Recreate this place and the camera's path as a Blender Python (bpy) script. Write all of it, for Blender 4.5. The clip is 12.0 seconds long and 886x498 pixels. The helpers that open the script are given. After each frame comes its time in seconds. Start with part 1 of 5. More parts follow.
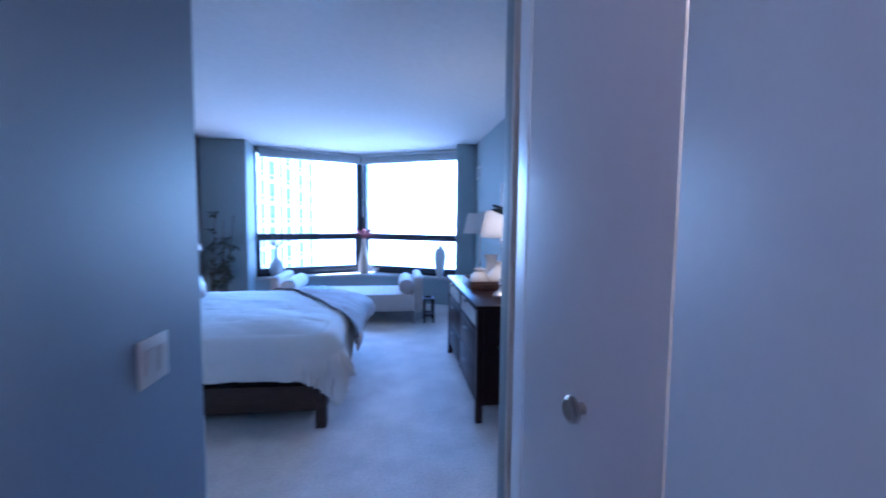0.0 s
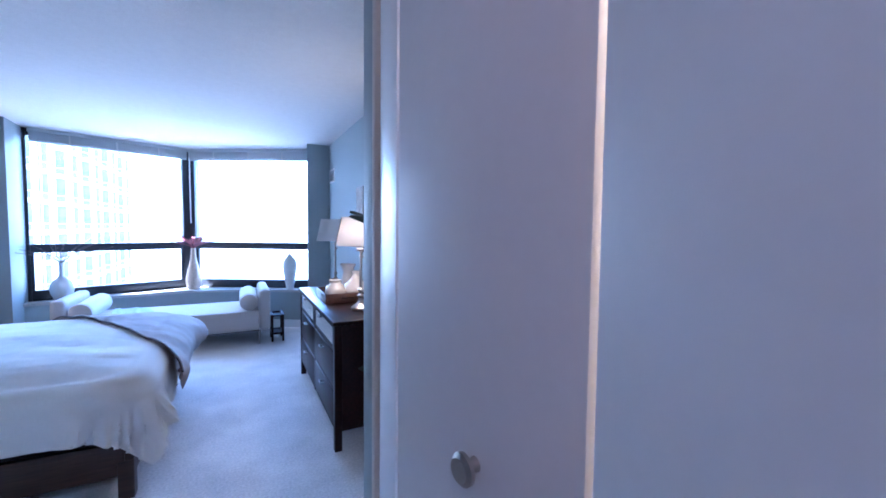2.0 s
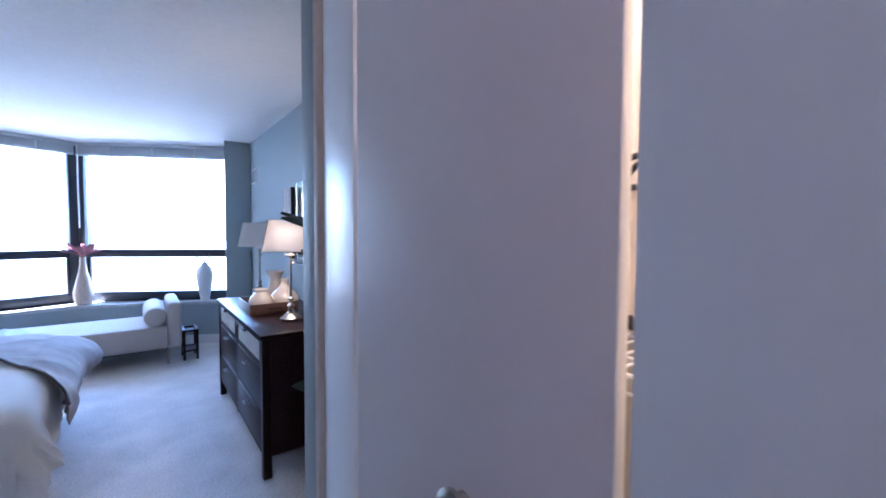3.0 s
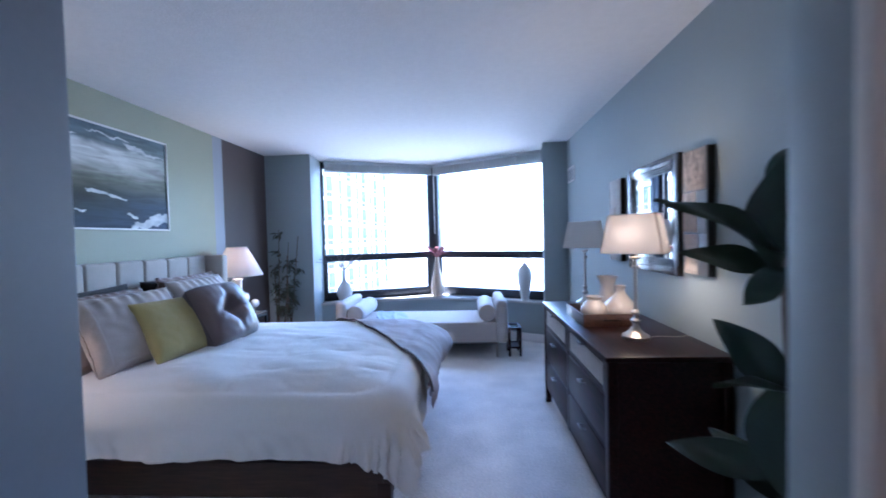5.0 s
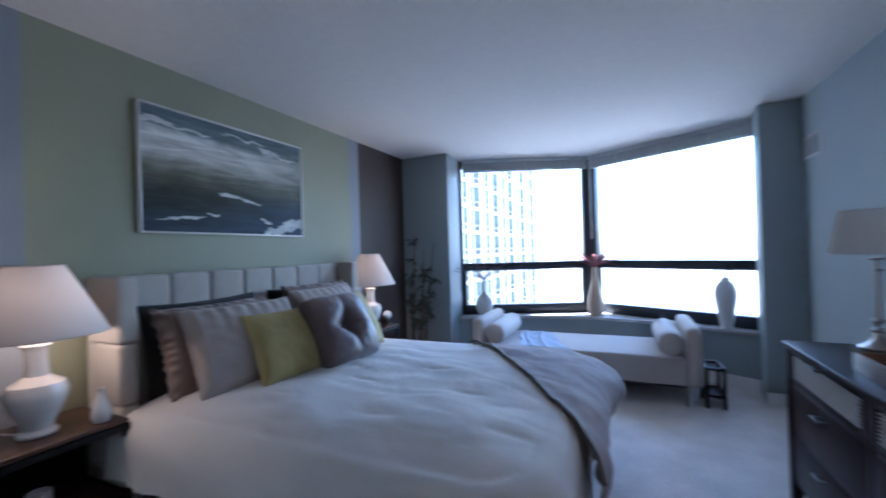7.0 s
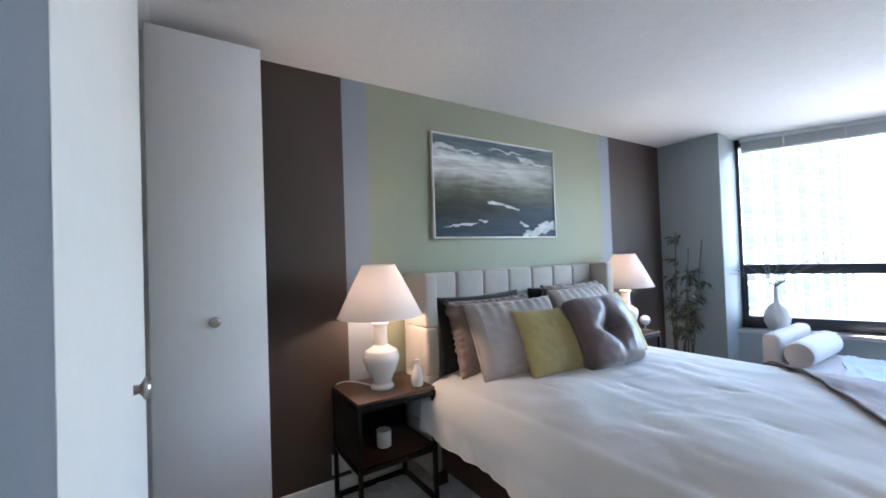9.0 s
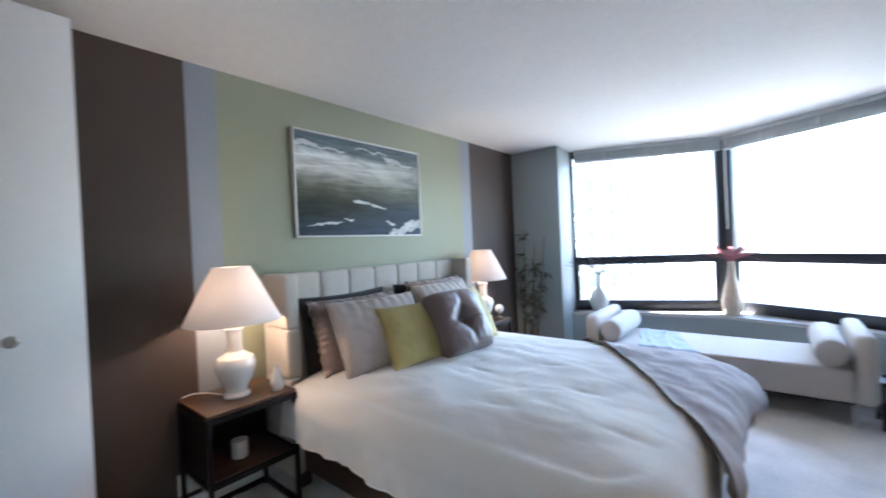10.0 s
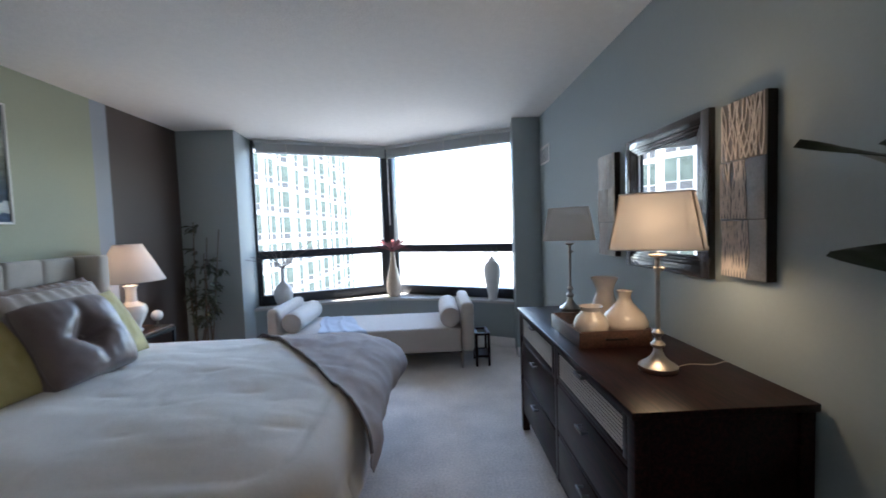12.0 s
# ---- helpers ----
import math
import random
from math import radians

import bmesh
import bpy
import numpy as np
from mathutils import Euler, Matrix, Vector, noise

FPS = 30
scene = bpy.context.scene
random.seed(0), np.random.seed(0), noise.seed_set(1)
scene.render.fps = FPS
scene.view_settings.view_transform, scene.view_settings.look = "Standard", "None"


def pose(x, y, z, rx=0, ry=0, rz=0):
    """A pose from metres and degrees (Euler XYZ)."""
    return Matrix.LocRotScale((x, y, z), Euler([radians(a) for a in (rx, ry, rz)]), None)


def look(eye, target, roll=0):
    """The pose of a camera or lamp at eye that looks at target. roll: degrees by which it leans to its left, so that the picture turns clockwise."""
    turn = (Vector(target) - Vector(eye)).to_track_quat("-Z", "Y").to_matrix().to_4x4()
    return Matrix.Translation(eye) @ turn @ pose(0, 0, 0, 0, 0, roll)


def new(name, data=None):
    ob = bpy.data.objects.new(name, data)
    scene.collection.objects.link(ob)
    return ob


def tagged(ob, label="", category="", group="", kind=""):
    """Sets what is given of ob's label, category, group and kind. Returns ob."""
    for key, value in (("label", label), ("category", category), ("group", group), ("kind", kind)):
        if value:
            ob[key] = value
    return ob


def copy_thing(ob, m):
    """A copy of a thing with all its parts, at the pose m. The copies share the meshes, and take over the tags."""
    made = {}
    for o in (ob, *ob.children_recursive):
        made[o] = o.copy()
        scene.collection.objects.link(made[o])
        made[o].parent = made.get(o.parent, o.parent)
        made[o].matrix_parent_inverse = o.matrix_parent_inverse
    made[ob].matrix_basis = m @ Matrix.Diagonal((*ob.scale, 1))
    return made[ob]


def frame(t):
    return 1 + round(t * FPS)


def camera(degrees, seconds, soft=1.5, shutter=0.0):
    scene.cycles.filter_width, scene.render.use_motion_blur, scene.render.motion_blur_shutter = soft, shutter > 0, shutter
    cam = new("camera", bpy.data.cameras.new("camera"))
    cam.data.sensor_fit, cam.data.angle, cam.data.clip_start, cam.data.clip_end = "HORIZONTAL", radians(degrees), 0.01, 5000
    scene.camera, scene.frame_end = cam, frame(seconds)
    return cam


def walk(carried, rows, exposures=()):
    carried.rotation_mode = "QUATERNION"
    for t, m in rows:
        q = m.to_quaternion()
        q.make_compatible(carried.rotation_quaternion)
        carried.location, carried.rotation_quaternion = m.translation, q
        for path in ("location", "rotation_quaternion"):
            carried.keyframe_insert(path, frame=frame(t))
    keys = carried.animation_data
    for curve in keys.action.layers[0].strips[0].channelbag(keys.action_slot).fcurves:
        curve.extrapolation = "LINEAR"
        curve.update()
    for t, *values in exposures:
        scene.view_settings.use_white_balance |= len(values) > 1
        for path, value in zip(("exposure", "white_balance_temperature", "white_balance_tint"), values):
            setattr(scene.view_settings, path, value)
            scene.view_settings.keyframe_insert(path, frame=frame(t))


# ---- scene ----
cam = camera(95.6, 12.0, soft=1.7, shutter=0.5)
PATH = [
    (0, (0.002, -0.957, 1.38), (0.231, 1.025, 1.24), 0.6),
    (0.5, (0.003, -0.821, 1.392), (0.62, 1.077, 1.263), 1.1),
    (1, (0.041, -0.778, 1.389), (0.881, 1.033, 1.276), 0.9),
    (1.5, (0.034, -0.808, 1.39), (0.931, 0.977, 1.282), 0.8),
    (2, (0.029, -0.786, 1.392), (0.936, 0.993, 1.286), 0.6),
    (2.5, (0.021, -0.741, 1.397), (1.02, 0.989, 1.305), 0.4),
    (2.7, (0.028, -0.726, 1.388), (1.14, 0.934, 1.306), 0.7),
    (3.1, (0.01, -0.66, 1.38), (1.22, 0.93, 1.3), 0.2),
    (3.7, (-0.035, -0.53, 1.365), (0.78, 1.29, 1.285), -0.7),
    (4.3, (-0.062, -0.4, 1.355), (0.228, 1.577, 1.282), -1.3),
    (4.5, (-0.058, -0.351, 1.389), (0.097, 1.642, 1.315), -1.2),
    (5, (-0.07, -0.164, 1.364), (-0.194, 1.831, 1.306), -1.4),
    (5.5, (-0.114, 0.137, 1.388), (-0.396, 2.117, 1.334), -1.8),
    (6, (-0.102, 0.369, 1.372), (-0.466, 2.335, 1.324), -2.1),
    (6.5, (-0.092, 0.565, 1.362), (-0.602, 2.499, 1.334), -1.9),
    (7, (-0.2, 0.566, 1.328), (-1.021, 2.389, 1.337), -1.7),
    (7.5, (-0.335, 0.464, 1.338), (-1.603, 2.011, 1.374), -1.9),
    (7.7, (-0.362, 0.436, 1.34), (-1.805, 1.82, 1.38), -1.9),
    (8.1, (-0.36, 0.42, 1.345), (-1.99, 1.6, 1.39), -1.9),
    (8.7, (-0.325, 0.424, 1.352), (-2.0, 1.515, 1.39), -2.0),
    (9.3, (-0.269, 0.434, 1.362), (-1.88, 1.62, 1.384), -2.1),
    (9.5, (-0.238, 0.44, 1.374), (-1.769, 1.727, 1.379), -2.2),
    (10, (-0.166, 0.448, 1.387), (-1.439, 1.991, 1.365), -2.5),
    (10.5, (-0.115, 0.457, 1.362), (-1.039, 2.231, 1.324), -2.7),
    (11, (-0.02, 0.468, 1.36), (-0.53, 2.4, 1.291), -2.5),
    (11.5, (-0.003, 0.483, 1.355), (-0.164, 2.474, 1.266), -2.0),
    (12, (-0.025, 0.536, 1.361), (0.031, 2.532, 1.256), -2.0),
]
# seconds, stops, kelvin, tint
EXPOSURES = [
    (0.0, 4.76, 4080, 18), (1.5, 5.04, 4380, 21), (2.0, 5.24, 4510, 19), (2.5, 5.16, 4890, 19), (4.5, 5.06, 4920, 18.5), (5.5, 4.60, 4990, 17),
    (6.5, 4.08, 5040, 16), (7.5, 4.17, 5350, 15.5), (9.5, 5.21, 6140, 13), (10.5, 5.00, 6090, 12.5), (11.5, 4.52, 6240, 12.5), (12.0, 4.20, 6340, 12.5),
]
walk(cam, [(t, look(e, a, r)) for t, e, a, r in PATH], EXPOSURES)

# ---- light ----
SUN_AZ, SUN_EL = -92.0, 62.0
world = bpy.data.worlds.new("world")
scene.world = world
world.use_nodes = True
wn = world.node_tree
sky = wn.nodes.new("ShaderNodeTexSky")
sky.sky_type, sky.sun_disc = "NISHITA", False
sky.sun_elevation, sky.sun_rotation = radians(SUN_EL), radians(SUN_AZ)
sky.dust_density, sky.ozone_density = 2.0, 1.0
wn.links.new(sky.outputs[0], wn.nodes["Background"].inputs[0])
wn.nodes["Background"].inputs[1].default_value = 0.15


def lamp(name, kind, energy, color, m, size=0.04):
    d = bpy.data.lights.new(name, kind)
    d.energy, d.color = energy, color
    if kind == "POINT":
        d.shadow_soft_size = size
    ob = new(name, d)
    ob.matrix_world = m
    return ob


sun = lamp("sun", "SUN", 4.0, (1, 0.95, 0.87), pose(0, 0, 20, -(90 - SUN_EL), 0, -SUN_AZ))
sun.data.angle = radians(0.53)
lamp("bedside_bulb", "POINT", 0.3, (1.0, 0.73, 0.52), pose(-2.37, 1.365, 1.14), 0.035)
lamp("bedside_bulb", "POINT", 0.3, (1.0, 0.73, 0.52), pose(-2.36, 3.69, 1.14), 0.035)
lamp("dresser_bulb", "POINT", 0.29, (1.0, 0.74, 0.46), pose(0.785, 1.955, 1.35), 0.065)
lamp("closet_bulb", "POINT", 1.0, (1.0, 0.7, 0.45), pose(0.62, -0.55, 2.34), 0.04)
# added fill from an unseen source, brightens the hall doors
lamp("hall_fill", "POINT", 0.4, (1.0, 0.7, 0.64), pose(-0.4, -1.7, 2.3), 0.09)


# ---- materials ----
def material(name, color, rough=0.6, metal=0.0, var=0.06, scale=6.0, fine=120.0, bump=0.0, bump_scale=200.0, spec=0.5,
             sheen=0.0, stretch=(1, 1, 1), coat=0.0):
    m = bpy.data.materials.new(name)
    m.use_nodes = True
    nt = m.node_tree
    b = nt.nodes["Principled BSDF"]
    b.inputs["Roughness"].default_value, b.inputs["Metallic"].default_value = rough, metal
    b.inputs["Specular IOR Level"].default_value = spec
    b.inputs["Sheen Weight"].default_value = sheen
    b.inputs["Coat Weight"].default_value = coat
    tc = nt.nodes.new("ShaderNodeTexCoord")
    mp = nt.nodes.new("ShaderNodeMapping")
    mp.inputs["Scale"].default_value = stretch
    nt.links.new(tc.outputs["Object"], mp.inputs[0])
    n1, n2 = nt.nodes.new("ShaderNodeTexNoise"), nt.nodes.new("ShaderNodeTexNoise")
    n1.inputs["Scale"].default_value, n2.inputs["Scale"].default_value = scale, fine
    n1.inputs["Detail"].default_value = 4
    for n in (n1, n2):
        nt.links.new(mp.outputs[0], n.inputs["Vector"])
    add = nt.nodes.new("ShaderNodeMath")
    add.operation = "ADD"
    nt.links.new(n1.outputs[0], add.inputs[0])
    nt.links.new(n2.outputs[0], add.inputs[1])
    ramp = nt.nodes.new("ShaderNodeMapRange")
    ramp.inputs["From Min"].default_value, ramp.inputs["From Max"].default_value = 0.6, 1.4
    ramp.inputs["To Min"].default_value, ramp.inputs["To Max"].default_value = 1 - var, 1 + var
    nt.links.new(add.outputs[0], ramp.inputs[0])
    mix = nt.nodes.new("ShaderNodeVectorMath")
    mix.operation = "SCALE"
    mix.inputs[0].default_value = color
    nt.links.new(ramp.outputs[0], mix.inputs["Scale"])
    nt.links.new(mix.outputs[0], b.inputs["Base Color"])
    if bump:
        nb = nt.nodes.new("ShaderNodeTexNoise")
        nb.inputs["Scale"].default_value, nb.inputs["Detail"].default_value = bump_scale, 3
        nt.links.new(mp.outputs[0], nb.inputs["Vector"])
        bp = nt.nodes.new("ShaderNodeBump")
        bp.inputs["Strength"].default_value, bp.inputs["Distance"].default_value = bump, 0.004
        nt.links.new(nb.outputs[0], bp.inputs["Height"])
        nt.links.new(bp.outputs[0], b.inputs["Normal"])
    return m


def glass_material():
    m = bpy.data.materials.new("window_glass")
    m.use_nodes = True
    nt = m.node_tree
    nt.nodes.clear()
    out, mx = nt.nodes.new("ShaderNodeOutputMaterial"), nt.nodes.new("ShaderNodeMixShader")
    tr, gl, fr = nt.nodes.new("ShaderNodeBsdfTransparent"), nt.nodes.new("ShaderNodeBsdfGlossy"), nt.nodes.new("ShaderNodeFresnel")
    gl.inputs["Roughness"].default_value = 0.01
    tr.inputs[0].default_value = (0.97, 0.985, 0.98, 1)
    fr.inputs[0].default_value = 1.25
    nt.links.new(fr.outputs[0], mx.inputs[0])
    nt.links.new(tr.outputs[0], mx.inputs[1])
    nt.links.new(gl.outputs[0], mx.inputs[2])
    nt.links.new(mx.outputs[0], out.inputs[0])
    return m


def shade_material(name, color, through_color, amount=0.5):
    m = bpy.data.materials.new(name)
    m.use_nodes = True
    nt = m.node_tree
    nt.nodes.clear()
    out, mx = nt.nodes.new("ShaderNodeOutputMaterial"), nt.nodes.new("ShaderNodeMixShader")
    df, tl = nt.nodes.new("ShaderNodeBsdfDiffuse"), nt.nodes.new("ShaderNodeBsdfTranslucent")
    tc, wv = nt.nodes.new("ShaderNodeTexCoord"), nt.nodes.new("ShaderNodeTexNoise")
    wv.inputs["Scale"].default_value = 350
    bp = nt.nodes.new("ShaderNodeBump")
    bp.inputs["Strength"].default_value, bp.inputs["Distance"].default_value = 0.25, 0.002
    nt.links.new(tc.outputs["Object"], wv.inputs["Vector"])
    nt.links.new(wv.outputs[0], bp.inputs["Height"])
    nt.links.new(bp.outputs[0], df.inputs["Normal"])
    df.inputs[0].default_value, tl.inputs[0].default_value = (*color, 1), (*through_color, 1)
    mx.inputs[0].default_value = amount
    nt.links.new(df.outputs[0], mx.inputs[1])
    nt.links.new(tl.outputs[0], mx.inputs[2])
    nt.links.new(mx.outputs[0], out.inputs[0])
    return m


def wood_material(name, dark, light, rough=0.35, along="Y", coat=0.3, scale=9.0):
    m = material(name, dark, rough, coat=coat, bump=0.05, bump_scale=90)
    nt = m.node_tree
    b = nt.nodes["Principled BSDF"]
    tc, mp = nt.nodes.new("ShaderNodeTexCoord"), nt.nodes.new("ShaderNodeMapping")
    mp.inputs["Scale"].default_value = {"Y": (9, 0.7, 9), "X": (0.7, 9, 9), "Z": (9, 9, 0.7)}[along]
    nz, cr = nt.nodes.new("ShaderNodeTexNoise"), nt.nodes.new("ShaderNodeValToRGB")
    nz.inputs["Scale"].default_value, nz.inputs["Detail"].default_value, nz.inputs["Distortion"].default_value = scale, 6, 0.6
    cr.color_ramp.elements[0].position, cr.color_ramp.elements[1].position = 0.35, 0.7
    cr.color_ramp.elements[0].color, cr.color_ramp.elements[1].color = (*dark, 1), (*light, 1)
    nt.links.new(tc.outputs["Object"], mp.inputs[0])
    nt.links.new(mp.outputs[0], nz.inputs["Vector"])
    nt.links.new(nz.outputs[0], cr.inputs[0])
    nt.links.new(cr.outputs[0], b.inputs["Base Color"])
    return m


M = {}
M["blue"] = material("paint_grey_blue", (0.315, 0.365, 0.375), 0.55, var=0.03, scale=2, fine=60, bump=0.12, bump_scale=260)
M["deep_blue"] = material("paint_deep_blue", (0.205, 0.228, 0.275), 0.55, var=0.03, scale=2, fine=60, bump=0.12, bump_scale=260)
M["green"] = material("paint_sage_green", (0.287, 0.302, 0.213), 0.55, var=0.03, scale=2, fine=60, bump=0.12, bump_scale=260)
M["slate"] = material("paint_slate", (0.26, 0.285, 0.32), 0.5, var=0.03, scale=2, fine=60, bump=0.12, bump_scale=260)
M["brown"] = material("paint_brown", (0.06, 0.042, 0.035), 0.5, var=0.05, scale=2, fine=60, bump=0.12, bump_scale=260)
M["beige"] = material("paint_closet_cream", (0.62, 0.57, 0.5), 0.6, var=0.03, scale=2, fine=60, bump=0.1, bump_scale=260)
M["ceiling"] = material("ceiling_knockdown", (0.765, 0.74, 0.71), 0.85, var=0.045, scale=18, fine=110, bump=0.55, bump_scale=70)
M["trim"] = material("paint_white_gloss", (0.83, 0.82, 0.81), 0.42, var=0.02, scale=3, fine=40, bump=0.03, bump_scale=300, spec=0.5)
M["carpet"] = material("carpet_pale_beige", (0.75, 0.71, 0.675), 0.95, var=0.26, scale=3.5, fine=75, bump=1.0, bump_scale=140, spec=0.1, sheen=0.3)
M["black_frame"] = material("anodised_dark_bronze", (0.035, 0.038, 0.045), 0.38, 0.5, var=0.15, scale=8)
M["sill"] = material("sill_pale_stone", (0.5, 0.49, 0.475), 0.35, var=0.1, scale=9, fine=50)
M["blind"] = material("blind_pale_grey", (0.55, 0.57, 0.58), 0.5, var=0.03)
M["glass"] = glass_material()
M["espresso"] = wood_material("wood_espresso", (0.006, 0.0028, 0.0028), (0.033, 0.0098, 0.009), 0.34, "Y", 0.03)
M["espresso"].node_tree.nodes["Principled BSDF"].inputs["Specular IOR Level"].default_value = 0.16
M["walnut"] = wood_material("wood_walnut", (0.042, 0.017, 0.009), (0.1, 0.045, 0.023), 0.42, "Y", 0.15)
M["bed_wood"] = wood_material("wood_dark_brown", (0.02, 0.0085, 0.0055), (0.052, 0.022, 0.014), 0.45, "X", 0.1)
M["black_metal"] = material("black_steel", (0.012, 0.012, 0.013), 0.5, 0.6, var=0.1)
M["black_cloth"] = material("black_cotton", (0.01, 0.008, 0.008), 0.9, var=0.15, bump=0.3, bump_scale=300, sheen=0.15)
M["nickel"] = material("brushed_nickel", (0.44, 0.4, 0.36), 0.33, 1.0, var=0.08, fine=200)
M["pull"] = material("dull_pewter", (0.2, 0.195, 0.19), 0.32, 1.0, var=0.1, fine=200)
M["silver"] = material("silver_painted_wood", (0.66, 0.65, 0.63), 0.4, 0.15, var=0.05)
M["ceramic"] = material("glazed_white_ceramic", (0.72, 0.69, 0.65), 0.15, var=0.03, coat=0.5)
M["cream_ceramic"] = material("glazed_cream_ceramic", (0.6, 0.535, 0.485), 0.24, var=0.05, scale=15, coat=0.25)
M["matt_ceramic"] = material("matt_white_ceramic", (0.66, 0.66, 0.66), 0.5, var=0.05, bump=0.2, bump_scale=60)
M["gold_vase"] = material("banded_tan_vase", (0.5, 0.39, 0.29), 0.35, var=0.28, scale=10, fine=30, stretch=(9, 9, 0.5))
M["comforter"] = material("white_cotton_comforter", (0.7, 0.675, 0.64), 0.85, var=0.03, scale=5, fine=90, bump=0.25, bump_scale=26, sheen=0.2)
M["throw"] = material("taupe_grey_throw", (0.31, 0.258, 0.255), 0.8, var=0.1, scale=9, fine=180, bump=0.3, bump_scale=120, sheen=0.12)
M["throw_edge"] = material("dark_satin_piping", (0.1, 0.083, 0.08), 0.5, var=0.1)
M["headboard"] = material("oatmeal_linen", (0.45, 0.415, 0.365), 0.85, var=0.07, scale=14, fine=300, bump=0.35, bump_scale=420, sheen=0.3)
M["satin_taupe"] = material("brown_satin", (0.2, 0.135, 0.11), 0.35, var=0.15, scale=12, bump=0.4, bump_scale=45, sheen=0.4)
M["satin_grey"] = material("silver_grey_satin", (0.41, 0.35, 0.31), 0.32, var=0.08, scale=12, bump=0.2, bump_scale=50, sheen=0.4)
M["tufted"] = material("grey_velvet", (0.14, 0.1, 0.095), 0.38, var=0.12, scale=10, bump=0.2, bump_scale=200, sheen=0.4)
M["yellow"] = material("mustard_cotton", (0.43, 0.355, 0.13), 0.75, var=0.1, scale=10, fine=250, bump=0.3, bump_scale=350, sheen=0.3)
M["daybed"] = material("cream_upholstery", (0.48, 0.435, 0.395), 0.85, var=0.05, scale=10, fine=300, bump=0.3, bump_scale=400, sheen=0.3)
M["pale_blue"] = material("pale_blue_blanket", (0.36, 0.42, 0.52), 0.85, var=0.06, bump=0.3, bump_scale=200, sheen=0.15)
M["shade_lit"] = shade_material("warm_lamp_shade", (0.68, 0.64, 0.61), (0.4, 0.36, 0.345), 0.15)
M["shade_cream"] = shade_material("cream_lamp_shade", (0.78, 0.75, 0.71), (0.5, 0.465, 0.45), 0.095)
M["shade_off"] = shade_material("taupe_lamp_shade", (0.8, 0.77, 0.72), (0.72, 0.69, 0.65), 0.5)
M["tray"] = wood_material("wood_tray", (0.05, 0.025, 0.018), (0.11, 0.055, 0.04), 0.4, "Y", 0.2)
M["slat"] = material("pale_rattan_slat", (0.6, 0.54, 0.48), 0.5, var=0.12, scale=20)
M["mirror"] = material("mirror_silver", (0.9, 0.9, 0.9), 0.01, 1.0, var=0.0)
M["mirror_frame"] = wood_material("wood_mirror_frame", (0.016, 0.011, 0.01), (0.042, 0.028, 0.024), 0.24, "Z", 0.7)
M["branch_light"] = material("pale_wood_strip", (0.68, 0.61, 0.57), 0.5, var=0.15)
M["art_base"] = material("art_dull_copper", (0.2, 0.175, 0.165), 0.4, 0.3, var=0.25, scale=14)
M["art_steel"] = material("art_pewter", (0.22, 0.23, 0.25), 0.35, 0.5, var=0.2, scale=10)
M["art_pale"] = material("art_silver_leaf", (0.74, 0.73, 0.7), 0.5, 0.0, var=0.2, scale=18, bump=0.4, bump_scale=60)
M["leaf"] = material("rubber_leaf", (0.016, 0.03, 0.016), 0.3, var=0.25, scale=12, coat=0.3)
M["bamboo_leaf"] = material("bamboo_leaf", (0.026, 0.038, 0.022), 0.5, var=0.3, scale=20)
M["stem"] = material("brown_stem", (0.075, 0.05, 0.032), 0.7, var=0.25, scale=20)
M["pot"] = material("dark_glazed_pot", (0.04, 0.036, 0.035), 0.3, var=0.15)
M["soil"] = material("soil", (0.03, 0.022, 0.016), 0.95, var=0.4, scale=40, bump=1.0, bump_scale=90)
M["twig"] = material("dry_twig", (0.13, 0.1, 0.095), 0.8, var=0.2)
M["red_twig"] = material("dried_red_flower", (0.22, 0.055, 0.07), 0.7, var=0.3)
M["plastic"] = material("white_plastic", (0.72, 0.7, 0.67), 0.35, var=0.02)
M["wire"] = material("white_coated_wire", (0.75, 0.73, 0.7), 0.3, var=0.02)
M["bag"] = material("natural_canvas", (0.52, 0.46, 0.39), 0.85, var=0.06, fine=300, bump=0.3, bump_scale=500)
M["bag_trim"] = material("dark_leather", (0.018, 0.013, 0.013), 0.45, var=0.1, bump=0.1, bump_scale=200)
M["facade"] = material("white_concrete", (0.64, 0.585, 0.52), 0.8, var=0.06, scale=0.4, fine=6)
M["teal_glass"] = material("teal_glazing", (0.115, 0.128, 0.1), 0.5, var=0.55, scale=0.35, fine=1.1, spec=0.0)
M["grille"] = material("grey_grille", (0.085, 0.075, 0.065), 0.6, var=0.1)
M["ground"] = material("hazy_ground", (0.15, 0.155, 0.158), 0.9, var=0.2, scale=0.02, fine=0.2)


